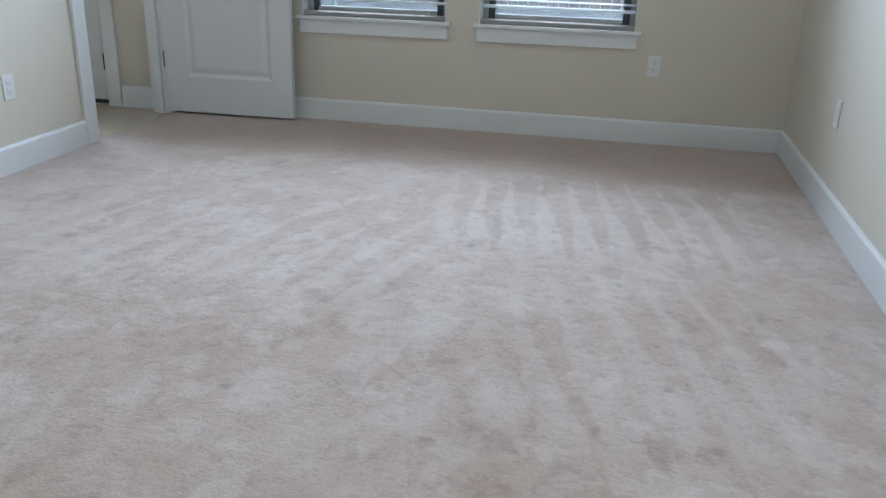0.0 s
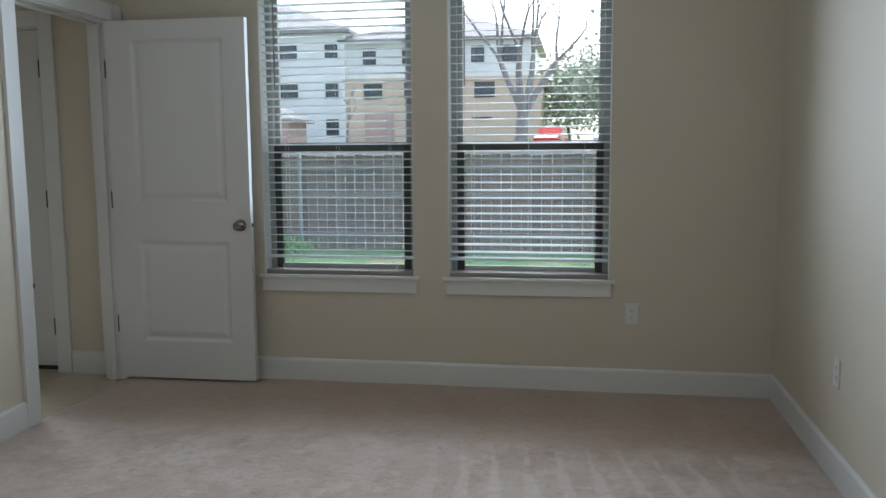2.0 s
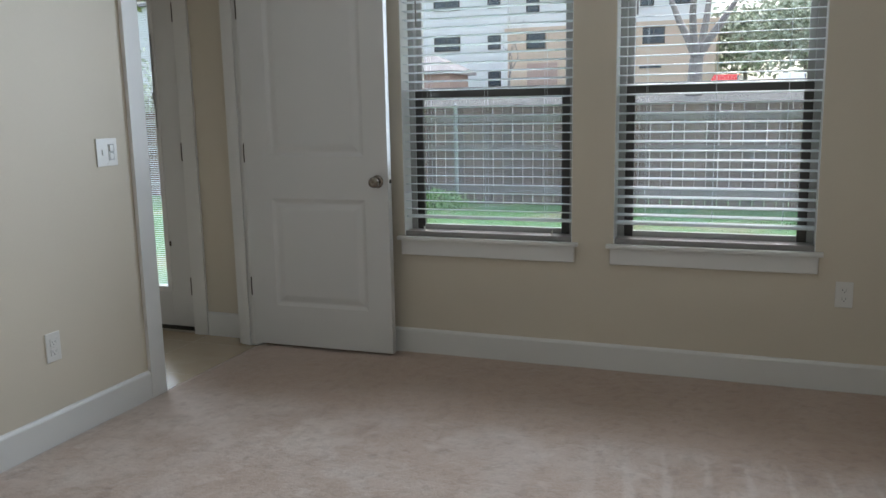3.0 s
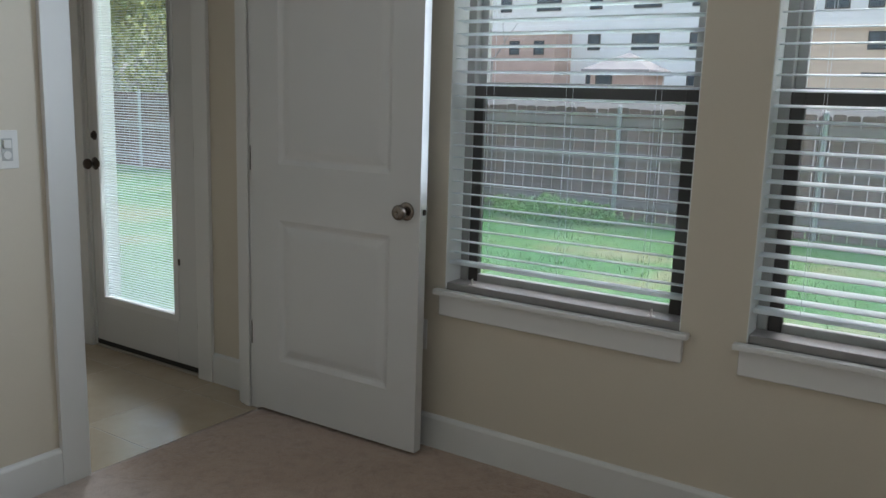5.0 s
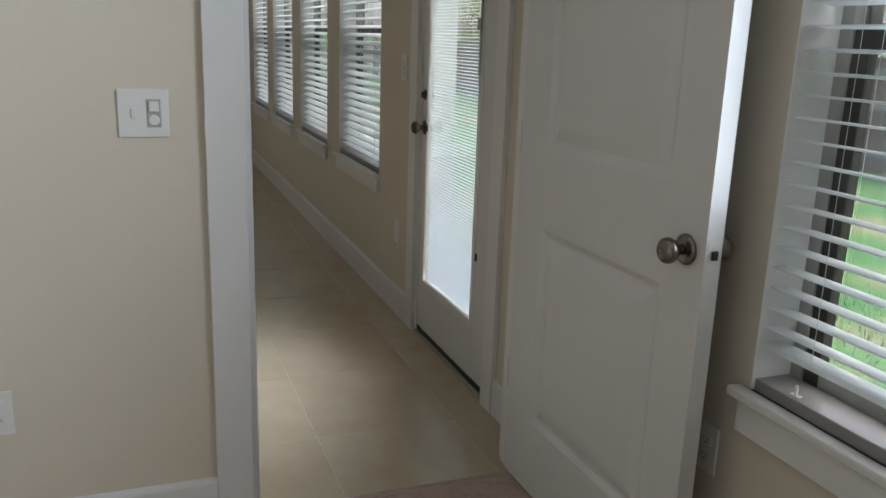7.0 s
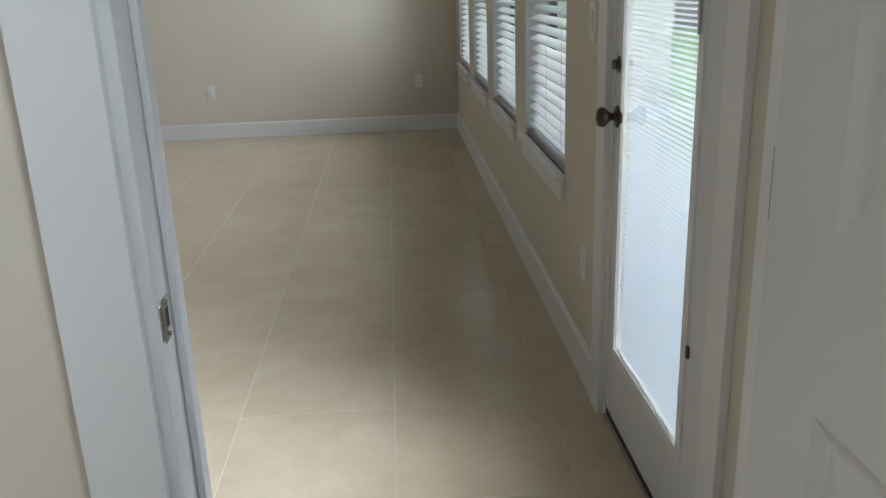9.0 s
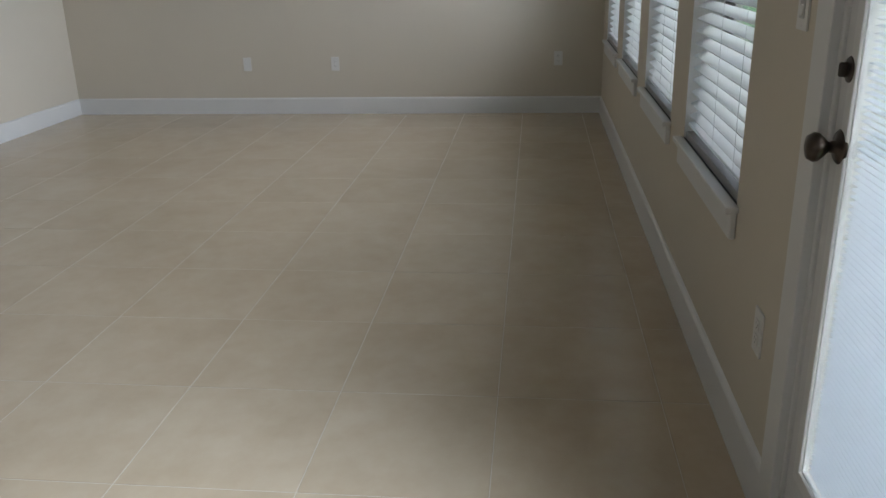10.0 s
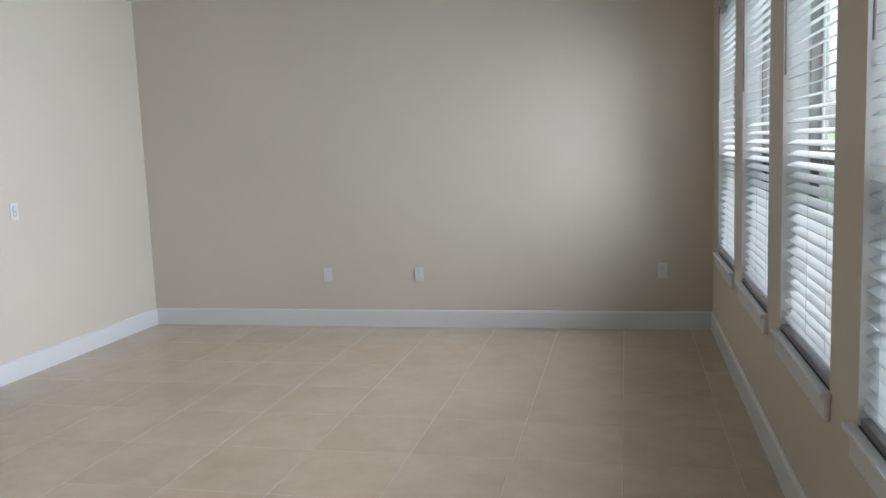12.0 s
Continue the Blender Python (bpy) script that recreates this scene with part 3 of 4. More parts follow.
for z in (0.345, 1.065, 1.800):
    hinge(door, -0.0062, 0.0095, z, 1, BRONZE, 0.095)


# ---- wall plates ----
def plate_thing(name, label, category, m, kind, group=""):
    """A wall plate that faces its own -y, centred on its origin."""
    t = thing(name, (0, 0, 0), label, category, group)
    t.matrix_world = m
    w = 0.116 if kind == "double" else 0.071
    bm = bmesh.new()
    box(bm, -w / 2, w / 2, -0.0055, 0.0, -0.0575, 0.0575, 0.0025, 2)
    part("plate", bm, PLASTIC, t)
    if kind == "outlet":
        for z in (-0.0195, 0.0195):
            bm = bmesh.new()
            box(bm, -0.0165, 0.0165, -0.0078, -0.005, z - 0.014, z + 0.014, 0.002)
            sock = part("socket", bm, PLASTIC, t, "white duplex socket face")
            bm = bmesh.new()
            box(bm, -0.008, -0.0062, -0.0080, -0.0076, z - 0.002, z + 0.006)
            box(bm, 0.0062, 0.008, -0.0080, -0.0076, z - 0.002, z + 0.006)
            cyl(bm, 0.0023, 0.0023, 0.0005, Matrix.Translation((0, -0.0078, z - 0.0075)) @ pose(0, 0, 0, 90), 10)
            part("slot", bm, DARK_SLOT, sock)
    elif kind == "blank":
        bm = bmesh.new()
        box(bm, -0.012, 0.012, -0.0075, -0.005, -0.012, 0.012, 0.001)
        part("jack", bm, PLASTIC, t)
    else:
        centres = (0.023,) if kind == "double" else (0.0,)
        for x in centres:
            bm = bmesh.new()
            box(bm, x - 0.0167, x + 0.0167, -0.0068, -0.005, -0.0335, 0.0335, 0.001)
            part("switch_frame", bm, PLASTIC_GREY, t, "grey outlined switch frame")
            bm = bmesh.new()
            box(bm, x - 0.0115, x + 0.0125, -0.0105, -0.0065, 0.003, 0.029, 0.0038, 3)
            part("paddle", bm, PLASTIC, t, "white rocker paddle")
            bm = bmesh.new()
            cyl(bm, 0.0125, 0.0115, 0.0025, Matrix.Translation((x, -0.0078, -0.0165)) @ pose(0, 0, 0, 90), 24)
            part("paddle", bm, PLASTIC, t, "round white lower button")
        if kind == "double":
            bm = bmesh.new()
            box(bm, -0.0285, -0.0175, -0.0085, -0.005, -0.012, 0.012, 0.001)
            part("toggle", bm, PLASTIC, t, "white toggle switch")
    for z in (-0.047, 0.047) if kind != "outlet" else (0.0,):
        bm = bmesh.new()
        cyl(bm, 0.0028, 0.0024, 0.001, Matrix.Translation((0.0, -0.0058, z)) @ pose(0, 0, 0, 90), 10)
        part("screw", bm, PLASTIC, t)
    return t


plate_thing("wall_outlet", "white duplex outlet plate low on the beige window wall", "electrical outlet", pose(0.786, YN, 0.450), "outlet", "wall outlets")
plate_thing("wall_outlet", "white duplex outlet plate on the wall behind the open door", "electrical outlet", pose(-1.395, YN, 0.447), "outlet", "wall outlets")
plate_thing("wall_outlet", "white duplex outlet plate low on the bedroom side wall", "electrical outlet", pose(XR, 4.554, 0.445, 0, 0, -90), "outlet", "wall outlets")
plate_thing("wall_outlet", "white duplex outlet plate beside the doorway under the switch", "electrical outlet", pose(XP, 4.110, 0.400, 0, 0, 90), "outlet", "wall outlets")
plate_thing("light_switch", "wide white switch plate with a toggle and a grey outlined rocker", "light switch", pose(XP, 4.485, 1.130, 0, 0, 90), "double")
plate_thing("wall_jack", "small white cable jack plate on the living room end wall", "wall plate", pose(XF, 2.600, 0.430, 0, 0, 90), "blank")
plate_thing("wall_outlet", "white duplex outlet plate on the living room end wall", "electrical outlet", pose(XF, 3.380, 0.428, 0, 0, 90), "outlet", "wall outlets")
plate_thing("wall_outlet", "white duplex outlet plate near the living room corner", "electrical outlet", pose(XF, 5.280, 0.455, 0, 0, 90), "outlet", "wall outlets")
plate_thing("light_switch", "single white rocker switch plate on the bright short wall", "light switch", pose(-7.330, YL, 1.125, 0, 0, 180), "single")
plate_thing("light_switch", "single white rocker switch plate beside the patio door", "light switch", pose(-3.690, YN, 1.190), "single")
plate_thing("wall_outlet", "white duplex outlet plate under the switch by the patio door", "electrical outlet", pose(-3.750, YN, 0.410), "outlet", "wall outlets")


# ---- windows ----
FY0, FY1 = YN + 0.098, YN + 0.168     # depth of the window frame in the opening


def slat_mesh(width, depth, thick, crown, material, name):
    bm = bmesh.new()
    n = 5
    top, bot = [], []
    for i in range(n + 1):
        y = -depth / 2 + depth * i / n
        z = crown * (1 - (2 * y / depth) ** 2)
        top.append([bm.verts.new((x, y, z + thick / 2)) for x in (-width / 2, width / 2)])
        bot.append([bm.verts.new((x, y, z - thick / 2)) for x in (-width / 2, width / 2)])
    for i in range(n):
        bm.faces.new((top[i][0], top[i][1], top[i + 1][1], top[i + 1][0]))
        bm.faces.new((bot[i][0], bot[i + 1][0], bot[i + 1][1], bot[i][1]))
        for s in (0, 1):
            bm.faces.new((top[i][s], top[i + 1][s], bot[i + 1][s], bot[i][s]))
    bm.faces.new((top[0][0], bot[0][0], bot[0][1], top[0][1]))
    bm.faces.new((top[n][0], top[n][1], bot[n][1], bot[n][0]))
    return finish(bm, name, material)


SLAT = slat_mesh(0.862, 0.050, 0.0028, 0.0022, BLIND, "slat")


def window(name, cx, screen):
    """A single-hung window with a dark lower sash, a stool and an apron."""
    w = thing(name, (cx, YN, SILL), "single-hung window with a dark lower sash and white sill", "window")
    w["kind"] = "structure"
    h = HEAD - SILL
    f = 0.034
    bm = bmesh.new()
    y0, y1 = FY0 - YN, FY1 - YN
    box(bm, -HALF, -HALF + f, y0, y1, 0, h, 0.002)
    box(bm, HALF - f, HALF, y0, y1, 0, h, 0.002)
    box(bm, -HALF + f, HALF - f, y0, y1, 0, f, 0.002)
    box(bm, -HALF + f, HALF - f, y0, y1, h - f, h, 0.002)
    part("window_frame", bm, FRAME_GREY, w)
    bm = bmesh.new()
    box(bm, -HALF - 0.001, -HALF + 0.003, 0.0005, y0, 0.0200, h, 0.0)
    box(bm, HALF - 0.003, HALF + 0.001, 0.0005, y0, 0.0200, h, 0.0)
    box(bm, -HALF + 0.003, HALF - 0.003, 0.0005, y0, h - 0.003, h + 0.001, 0.0)
    part("reveal", bm, REVEAL_PAINT, w, "white painted window reveal")
    mid = 1.372 - SILL
    a = HALF - f - 0.0005
    s = 0.040
    bm = bmesh.new()
    ya, yb = y0 + 0.004, y0 + 0.032
    box(bm, -a, -a + s, ya, yb, f, mid, 0.002)
    box(bm, a - s, a, ya, yb, f, mid, 0.002)
    box(bm, -a + s, a - s, ya, yb, mid - 0.045, mid, 0.002)
    box(bm, -0.30, -0.24, ya - 0.010, ya + 0.001, mid - 0.006, mid + 0.006, 0.002)
    box(bm, 0.24, 0.30, ya - 0.010, ya + 0.001, mid - 0.006, mid + 0.006, 0.002)
    part("lower_sash", bm, SASH_DARK, w, "dark bronze lower sash with two latches")
    bm = bmesh.new()
    box(bm, -a + s, a - s, ya, yb, f, f + 0.036, 0.002)
    part("sash_rail", bm, FRAME_GREY, w, "grey bottom sash rail")
    bm = bmesh.new()
    yc, yd = y0 + 0.036, y0 + 0.062
    s2 = 0.030
    box(bm, -a, -a + s2, yc, yd, mid - 0.035, h - f, 0.002)
    box(bm, a - s2, a, yc, yd, mid - 0.035, h - f, 0.002)
    box(bm, -a + s2, a - s2, yc, yd, mid - 0.035, mid + 0.012, 0.002)
    box(bm, -a + s2, a - s2, yc, yd, h - f - s2, h - f, 0.002)
    part("upper_sash", bm, FRAME_GREY, w, "grey vinyl upper sash")
    for z0, z1, ym, e in ((f + 0.036, mid - 0.045, (ya + yb) / 2, s), (mid + 0.012, h - f - s2, (yc + yd) / 2, s2)):
        bm = bmesh.new()
        box(bm, -a + e - 0.004, a - e + 0.004, ym - 0.002, ym + 0.002, z0 - 0.004, z1 + 0.004)
        pane = part("pane", bm, GLASS, w)
        pane.visible_shadow = False
    if screen:
        bm = bmesh.new()
        ys = y1 - 0.006
        bm.faces.new([bm.verts.new(v) for v in ((-a + 0.012, ys, f), (a - 0.012, ys, f), (a - 0.012, ys, mid - 0.02), (-a + 0.012, ys, mid - 0.02))])
        sc = part("insect_screen", bm, SCREEN, w, "fine insect screen tinted with blue haze")
    bm = bmesh.new()
    box(bm, -0.470, 0.470, -0.036, 0.0, 0.0, 0.020, 0.005, 2)
    part("window_sill", bm, TRIM_PAINT, w, "white painted window stool")
    bm = bmesh.new()
    box(bm, -HALF + 0.001, HALF - 0.001, 0.0, 0.0065, 0.0005, 0.0185)
    part("caulk_gap", bm, DARK_SLOT, w, "dark gap behind the stool")
    bm = bmesh.new()
    box(bm, -HALF + 0.0035, HALF - 0.0035, 0.0065, y0 - 0.0005, 0.0005, 0.044, 0.003, 2)
    part("frame_sill", bm, SILL_GREY, w, "deep grey vinyl bottom of the window frame with shade in its colour")
    bm = bmesh.new()
    box(bm, -0.452, 0.452, -0.018, 0.0, -0.078, 0.0, 0.003)
    part("apron", bm, TRIM_PAINT, w, "white painted apron board")
    return w


def blind(cx, tilt, group, label, lift=0.0):
    """A two inch blind inside the opening: valance, slats, bottom rail, ladder cords and wand."""
    yb = YN + 0.038
    b = thing("window_blind", (cx, yb, HEAD), label, "window blind", group)
    bm = bmesh.new()
    box(bm, -0.432, 0.432, -0.030, 0.026, -0.042, -0.001, 0.002)
    box(bm, -0.436, 0.436, -0.036, -0.031, -0.068, -0.001, 0.002)
    part("valance", bm, BLIND, b, "white valance over the headrail")
    z = -0.085
    low = -(HEAD - SILL) + 0.050 + lift
    n = int((z - low) / 0.0430)
    for i in range(n):
        s = new("slat", SLAT)
        s.parent = b
        s.location = (0, 0, z - i * 0.0430)
        s.rotation_euler = (radians(tilt + random.uniform(-1.2, 1.2)), radians(random.uniform(-0.06, 0.06)), 0)
    zr = z - n * 0.0430 + 0.006
    bm = bmesh.new()
    box(bm, -0.431, 0.431, -0.025, 0.025, -0.007, 0.007, 0.004, 2)
    r = part("bottom_rail", bm, BLIND, b, "thick white bottom rail")
    r.location = (0, 0, zr)
    r.rotation_euler = (radians(tilt * 0.4), 0, 0)
    for x in (-0.30, 0.0, 0.30):
        bm = bmesh.new()
        for y in (-0.0255, 0.0255):
            cyl(bm, 0.0006, 0.0006, -0.05 - zr, Matrix.Translation((x, y, (zr - 0.05) / 2)), 6)
        part("ladder_cord", bm, BLIND, b)
    bm = bmesh.new()
    cyl(bm, 0.0042, 0.0035, 0.62, Matrix.Translation((-0.345, -0.046, -0.37)), 8)
    part("wand", bm, SILL_GREY, b, "slim grey tilt wand")
    return b


for i, c in enumerate(BED_WINDOWS):
    window("window_%d" % (i + 1), c, True)
for i, c in enumerate(LIV_WINDOWS):
    window("window_%d" % (i + 3), c, True)
blind(BED_WINDOWS[0], -5, "bedroom blinds", "white two inch slat blind lowered with slats lying open", 0.055)
blind(BED_WINDOWS[1], 7, "bedroom blinds", "white two inch slat blind lowered with slats tipped slightly", 0.020)
for i, c in enumerate(LIV_WINDOWS):
    blind(c, (21, 19, 20, 23)[i], "living room blinds", "white two inch slat blind lowered and half closed")

# blind cord tassels and hold-down brackets on the first bedroom sill
for x in (-0.335, 0.335):
    t = thing("blind_bracket", (BED_WINDOWS[0] + x, YN + 0.012, SILL + 0.0445), "small clear plastic blind bracket on the window sill", "blind bracket", "sill brackets")
    bm = bmesh.new()
    box(bm, -0.003, 0.003, 0.006, 0.012, 0.0, 0.024, 0.001)
    box(bm, -0.012, 0.012, 0.004, 0.016, 0.0, 0.003, 0.001)
    part("bracket", bm, PLASTIC, t)

# ---- patio door ----
bm = bmesh.new()
JT = 0.018
box(bm, PX0, PX0 + JT, YN - 0.0005, YN + 0.16, 0, DOOR_TOP, 0.002)
box(bm, PX1 - JT, PX1, YN - 0.0005, YN + 0.16, 0, DOOR_TOP, 0.002)
box(bm, PX0 + JT, PX1 - JT, YN - 0.0005, YN + 0.16, DOOR_TOP - JT, DOOR_TOP, 0.002)
structure("door_frame_patio", bm, TRIM_PAINT, "white painted patio door frame")
bm = bmesh.new()
casing_leg(bm, PX0 - CW + 0.005, PX0 + 0.005, 0, DOOR_TOP + CW - 0.005, YN, -1, "x")
casing_leg(bm, PX1 - 0.005, PX1 + CW - 0.005, 0, DOOR_TOP + CW - 0.005, YN, -1, "x")
casing_leg(bm, PX0 + 0.0055, PX1 - 0.0055, DOOR_TOP - 0.005, DOOR_TOP + CW - 0.005, YN, -1, "x")
structure("trim_patio", bm, TRIM_PAINT, "white painted casing round the patio door")
bm = bmesh.new()
box(bm, PX0 + JT, PX1 - JT, YN - 0.006, YN + 0.165, -0.009, 0.010, 0.002)
structure("threshold_patio", bm, THRESHOLD, "pale worn metal door threshold")

px0, px1 = PX0 + JT + 0.003, PX1 - JT - 0.003
PW = px1 - px0
patio = thing("patio_door", (px0, YN + 0.006, 0.0), "white full-glass patio door with mini blinds inside the glass", "door")
g0, g1, gz0, gz1 = -3.372 - px0, -2.822 - px0, 0.270, 1.905
PB, PT = 0.036, DOOR_TOP - JT - 0.004
bm = bmesh.new()
box(bm, 0, g0 - 0.020, 0, 0.044, PB, PT, 0.002)
box(bm, g1 + 0.020, PW, 0, 0.044, PB, PT, 0.002)
box(bm, g0 - 0.020, g1 + 0.020, 0.0, 0.044, PB, gz0 - 0.020, 0.0)
box(bm, g0 - 0.020, g1 + 0.020, 0.0, 0.044, gz1 + 0.020, PT, 0.0)
part("door_slab", bm, DOOR_PAINT, patio)
bm = bmesh.new()
for a, b, c, d in ((g0 - 0.030, g0, gz0 - 0.030, gz1 + 0.030), (g1, g1 + 0.030, gz0 - 0.030, gz1 + 0.030), (g0, g1, gz0 - 0.030, gz0), (g0, g1, gz1, gz1 + 0.030)):
    box(bm, a, b, -0.005, 0.002, c, d, 0.002, 2)
part("glazing_frame", bm, TRIM_PAINT, patio, "raised white glazing frame")
bm = bmesh.new()
for a, b, c, d in ((g0 - 0.0195, g0, gz0 - 0.0195, gz1 + 0.0195), (g1, g1 + 0.0195, gz0 - 0.0195, gz1 + 0.0195), (g0, g1, gz0 - 0.0195, gz0), (g0, g1, gz1, gz1 + 0.0195)):
    box(bm, a, b, 0.0025, 0.050, c, d, 0.001)
part("glass_spacer", bm, REVEAL_PAINT, patio, "white inner edge around the panes")
for y in (0.006, 0.034):
    bm = bmesh.new()
    box(bm, g0 - 0.006, g1 + 0.006, y - 0.0015, y + 0.0015, gz0 - 0.006, gz1 + 0.006)
    pane = part("pane", bm, GLASS, patio)
    pane.visible_shadow = False
bm = bmesh.new()
box(bm, -0.002, PW + 0.002, 0.0015, 0.041, 0.0105, PB)
part("door_sweep", bm, SWEEP, patio, "dark rubber sweep under the door")
bm = bmesh.new()
k = 0
z = gz0 + 0.012
co, si = math.cos(radians(12)), math.sin(radians(12))
while z < gz1 - 0.01:
    v = [bm.verts.new((x, 0.020 + s * 0.0065 * co, z + s * 0.0065 * si + t)) for t in (0.0, 0.0005) for x, s in ((g0 + 0.010, -1), (g1 - 0.003, -1), (g1 - 0.003, 1), (g0 + 0.010, 1))]
    bm.faces.new(v[:4][::-1])
    bm.faces.new(v[4:])
    bm.faces.new((v[0], v[1], v[5], v[4]))
    bm.faces.new((v[2], v[3], v[7], v[6]))
    z += 0.0125
part("mini_blind", bm, MINI_BLIND, patio, "fine white slats sealed between two panes")
bm = bmesh.new()
box(bm, g1 + 0.006, g1 + 0.016, -0.012, -0.007, 1.20, 1.72, 0.001)
box(bm, g1 + 0.003, g1 + 0.019, -0.022, -0.012, 1.36, 1.40, 0.002)
part("blind_slider", bm, FRAME_GREY, patio, "grey slider track for the sealed blind")
kx = 0.048
for z, nm in ((0.950, "door_knob"), (1.090, "deadbolt")):
    m = Matrix.Translation((kx, 0.0, z)) @ pose(0, 0, 0, 90)
    bm = bmesh.new()
    if nm == "door_knob":
        lathe(bm, [(0.032, 0.0), (0.033, 0.004), (0.028, 0.009), (0.012, 0.012), (0.010, 0.024), (0.018, 0.032), (0.0265, 0.042), (0.0275, 0.050), (0.022, 0.060), (0.008, 0.064)], m)
    else:
        lathe(bm, [(0.024, 0.0), (0.025, 0.003), (0.022, 0.007), (0.008, 0.009)], m)
        box(bm, kx - 0.004, kx + 0.004, -0.024, -0.007, z - 0.013, z + 0.013, 0.003)
    part(nm, bm, BRONZE, patio, "dark bronze " + nm.replace("door_", "").replace("deadbolt", "deadbolt thumb turn"), smooth=nm == "door_knob")
for z in (0.280, 1.060, 1.830):
    hinge(patio, PW + 0.001, -0.004, z, -1, BRONZE, 0.10)
bm = bmesh.new()
box(bm, g1 + 0.034, g1 + 0.046, -0.007, 0.0, 0.515, 0.545, 0.002)
part("blind_stop", bm, BRONZE, patio, "small dark stop button")


# ---- outdoors ----
def ground_z(x, y):
    if y < 13.6:
        z = -0.13 - 0.04 * max(0.0, min(1.0, (y - 6.0) / 7.0)) + 0.03 * noise.noise(Vector((x * 0.5, y * 0.5, 2)))
    elif y < 36:
        s = (y - 13.6) / 22.4
        z = -0.17 + 1.72 * s * s * (3 - 2 * s)
    else:
        z = 1.55
    return z if y > 5.9 else min(z, -0.13)


bm = bmesh.new()
xs = [-600, -200, -100, -60] + [-40 + 1.0 * i for i in range(61)] + [40, 100, 300, 600]
ys = [-600, -100, -20, -5, 2] + [5.0 + 0.7 * i for i in range(13)] + [14 + 2 * i for i in range(20)] + [60, 80, 120, 300, 900]
vs = [[bm.verts.new((x, y, ground_z(x, y))) for x in xs] for y in ys]
for j in range(len(ys) - 1):
    for i in range(len(xs) - 1):
        bm.faces.new((vs[j][i], vs[j][i + 1], vs[j + 1][i + 1], vs[j + 1][i]))
part("ground", bm, LAWN, None, "green lawn that runs out past the fence", smooth=True, kind="structure")

# grass blades on the lawn behind the house
rng = np.random.default_rng(4)
n = 60000
gx = rng.uniform(-16, 6, n)
gy = 5.95 + (rng.random(n) ** 1.2) * 7.5
hgt = rng.uniform(0.025, 0.060, n) * (1 + 0.7 * (np.sin(gx * 1.3) * np.sin(gy * 1.7) > 0.5))
ang = rng.uniform(0, 6.283, n)
lean = rng.uniform(-0.03, 0.03, (n, 2))
gz = -0.13 - 0.04 * np.clip((gy - 6.0) / 7.0, 0, 1) - 0.02
pts = np.empty((n, 3, 3))
for k, s in ((0, -0.004), (1, 0.004)):
    pts[:, k] = np.stack([gx + s * np.cos(ang), gy + s * np.sin(ang), gz], 1)
pts[:, 2] = np.stack([gx + lean[:, 0], gy + lean[:, 1], gz + hgt], 1)
me = bpy.data.meshes.new("grass")
me.from_pydata(pts.reshape(-1, 3).tolist(), [], np.arange(3 * n).reshape(n, 3).tolist())
me.materials.append(BLADE)
tagged(new("grass", me), kind="stuff", label="short green lawn grass with paler dry patches")

# fence
FY = 13.5
FTOP, FBOT = 1.28, -0.17
fence = thing("fence", (0, FY, 0), "weathered brown board fence with grey rails and metal posts", "fence")
for z in (1.10, 0.66, 0.06):
    bm = bmesh.new()
    box(bm, -32.0, 12.0, -0.055, -0.015, z - 0.045, z + 0.045)
    part("rail", bm, FENCE_RAIL, fence)
for k in range(-11, 7):
    bm = bmesh.new()
    cyl(bm, 0.030, 0.030, 1.62, Matrix.Translation((-3.78 + 2.46 * k, -0.087, 0.48)), 14)
    lathe(bm, [(0.033, 1.28), (0.033, 1.30), (0.022, 1.318), (0.004, 1.325)], Matrix.Translation((-3.78 + 2.46 * k, -0.087, 0.0)), 14)
    part("post", bm, GALVANISED, fence)

# buildings
def house_window(parent, x, y, z, w, h, frame=TRIM_PAINT):
    wdw = new("window")
    wdw.parent = parent
    bm = bmesh.new()
    t = 0.10
    box(bm, x - w / 2, x - w / 2 + t, y - 0.08, y, z - h / 2, z + h / 2)
    box(bm, x + w / 2 - t, x + w / 2, y - 0.08, y, z - h / 2, z + h / 2)
    box(bm, x - w / 2 + t, x + w / 2 - t, y - 0.08, y, z - h / 2, z - h / 2 + t)
    box(bm, x - w / 2 + t, x + w / 2 - t, y - 0.08, y, z + h / 2 - t, z + h / 2)
    if w > 1.5:
        box(bm, x - 0.05, x + 0.05, y - 0.08, y, z - h / 2 + t, z + h / 2 - t)
    part("frame", bm, frame, wdw)
    bm = bmesh.new()
    box(bm, x - w / 2 + t, x + w / 2 - t, y - 0.03, y + 0.01, z - h / 2 + t, z + h / 2 - t)
    part("pane", bm, FAR_PANE, wdw)


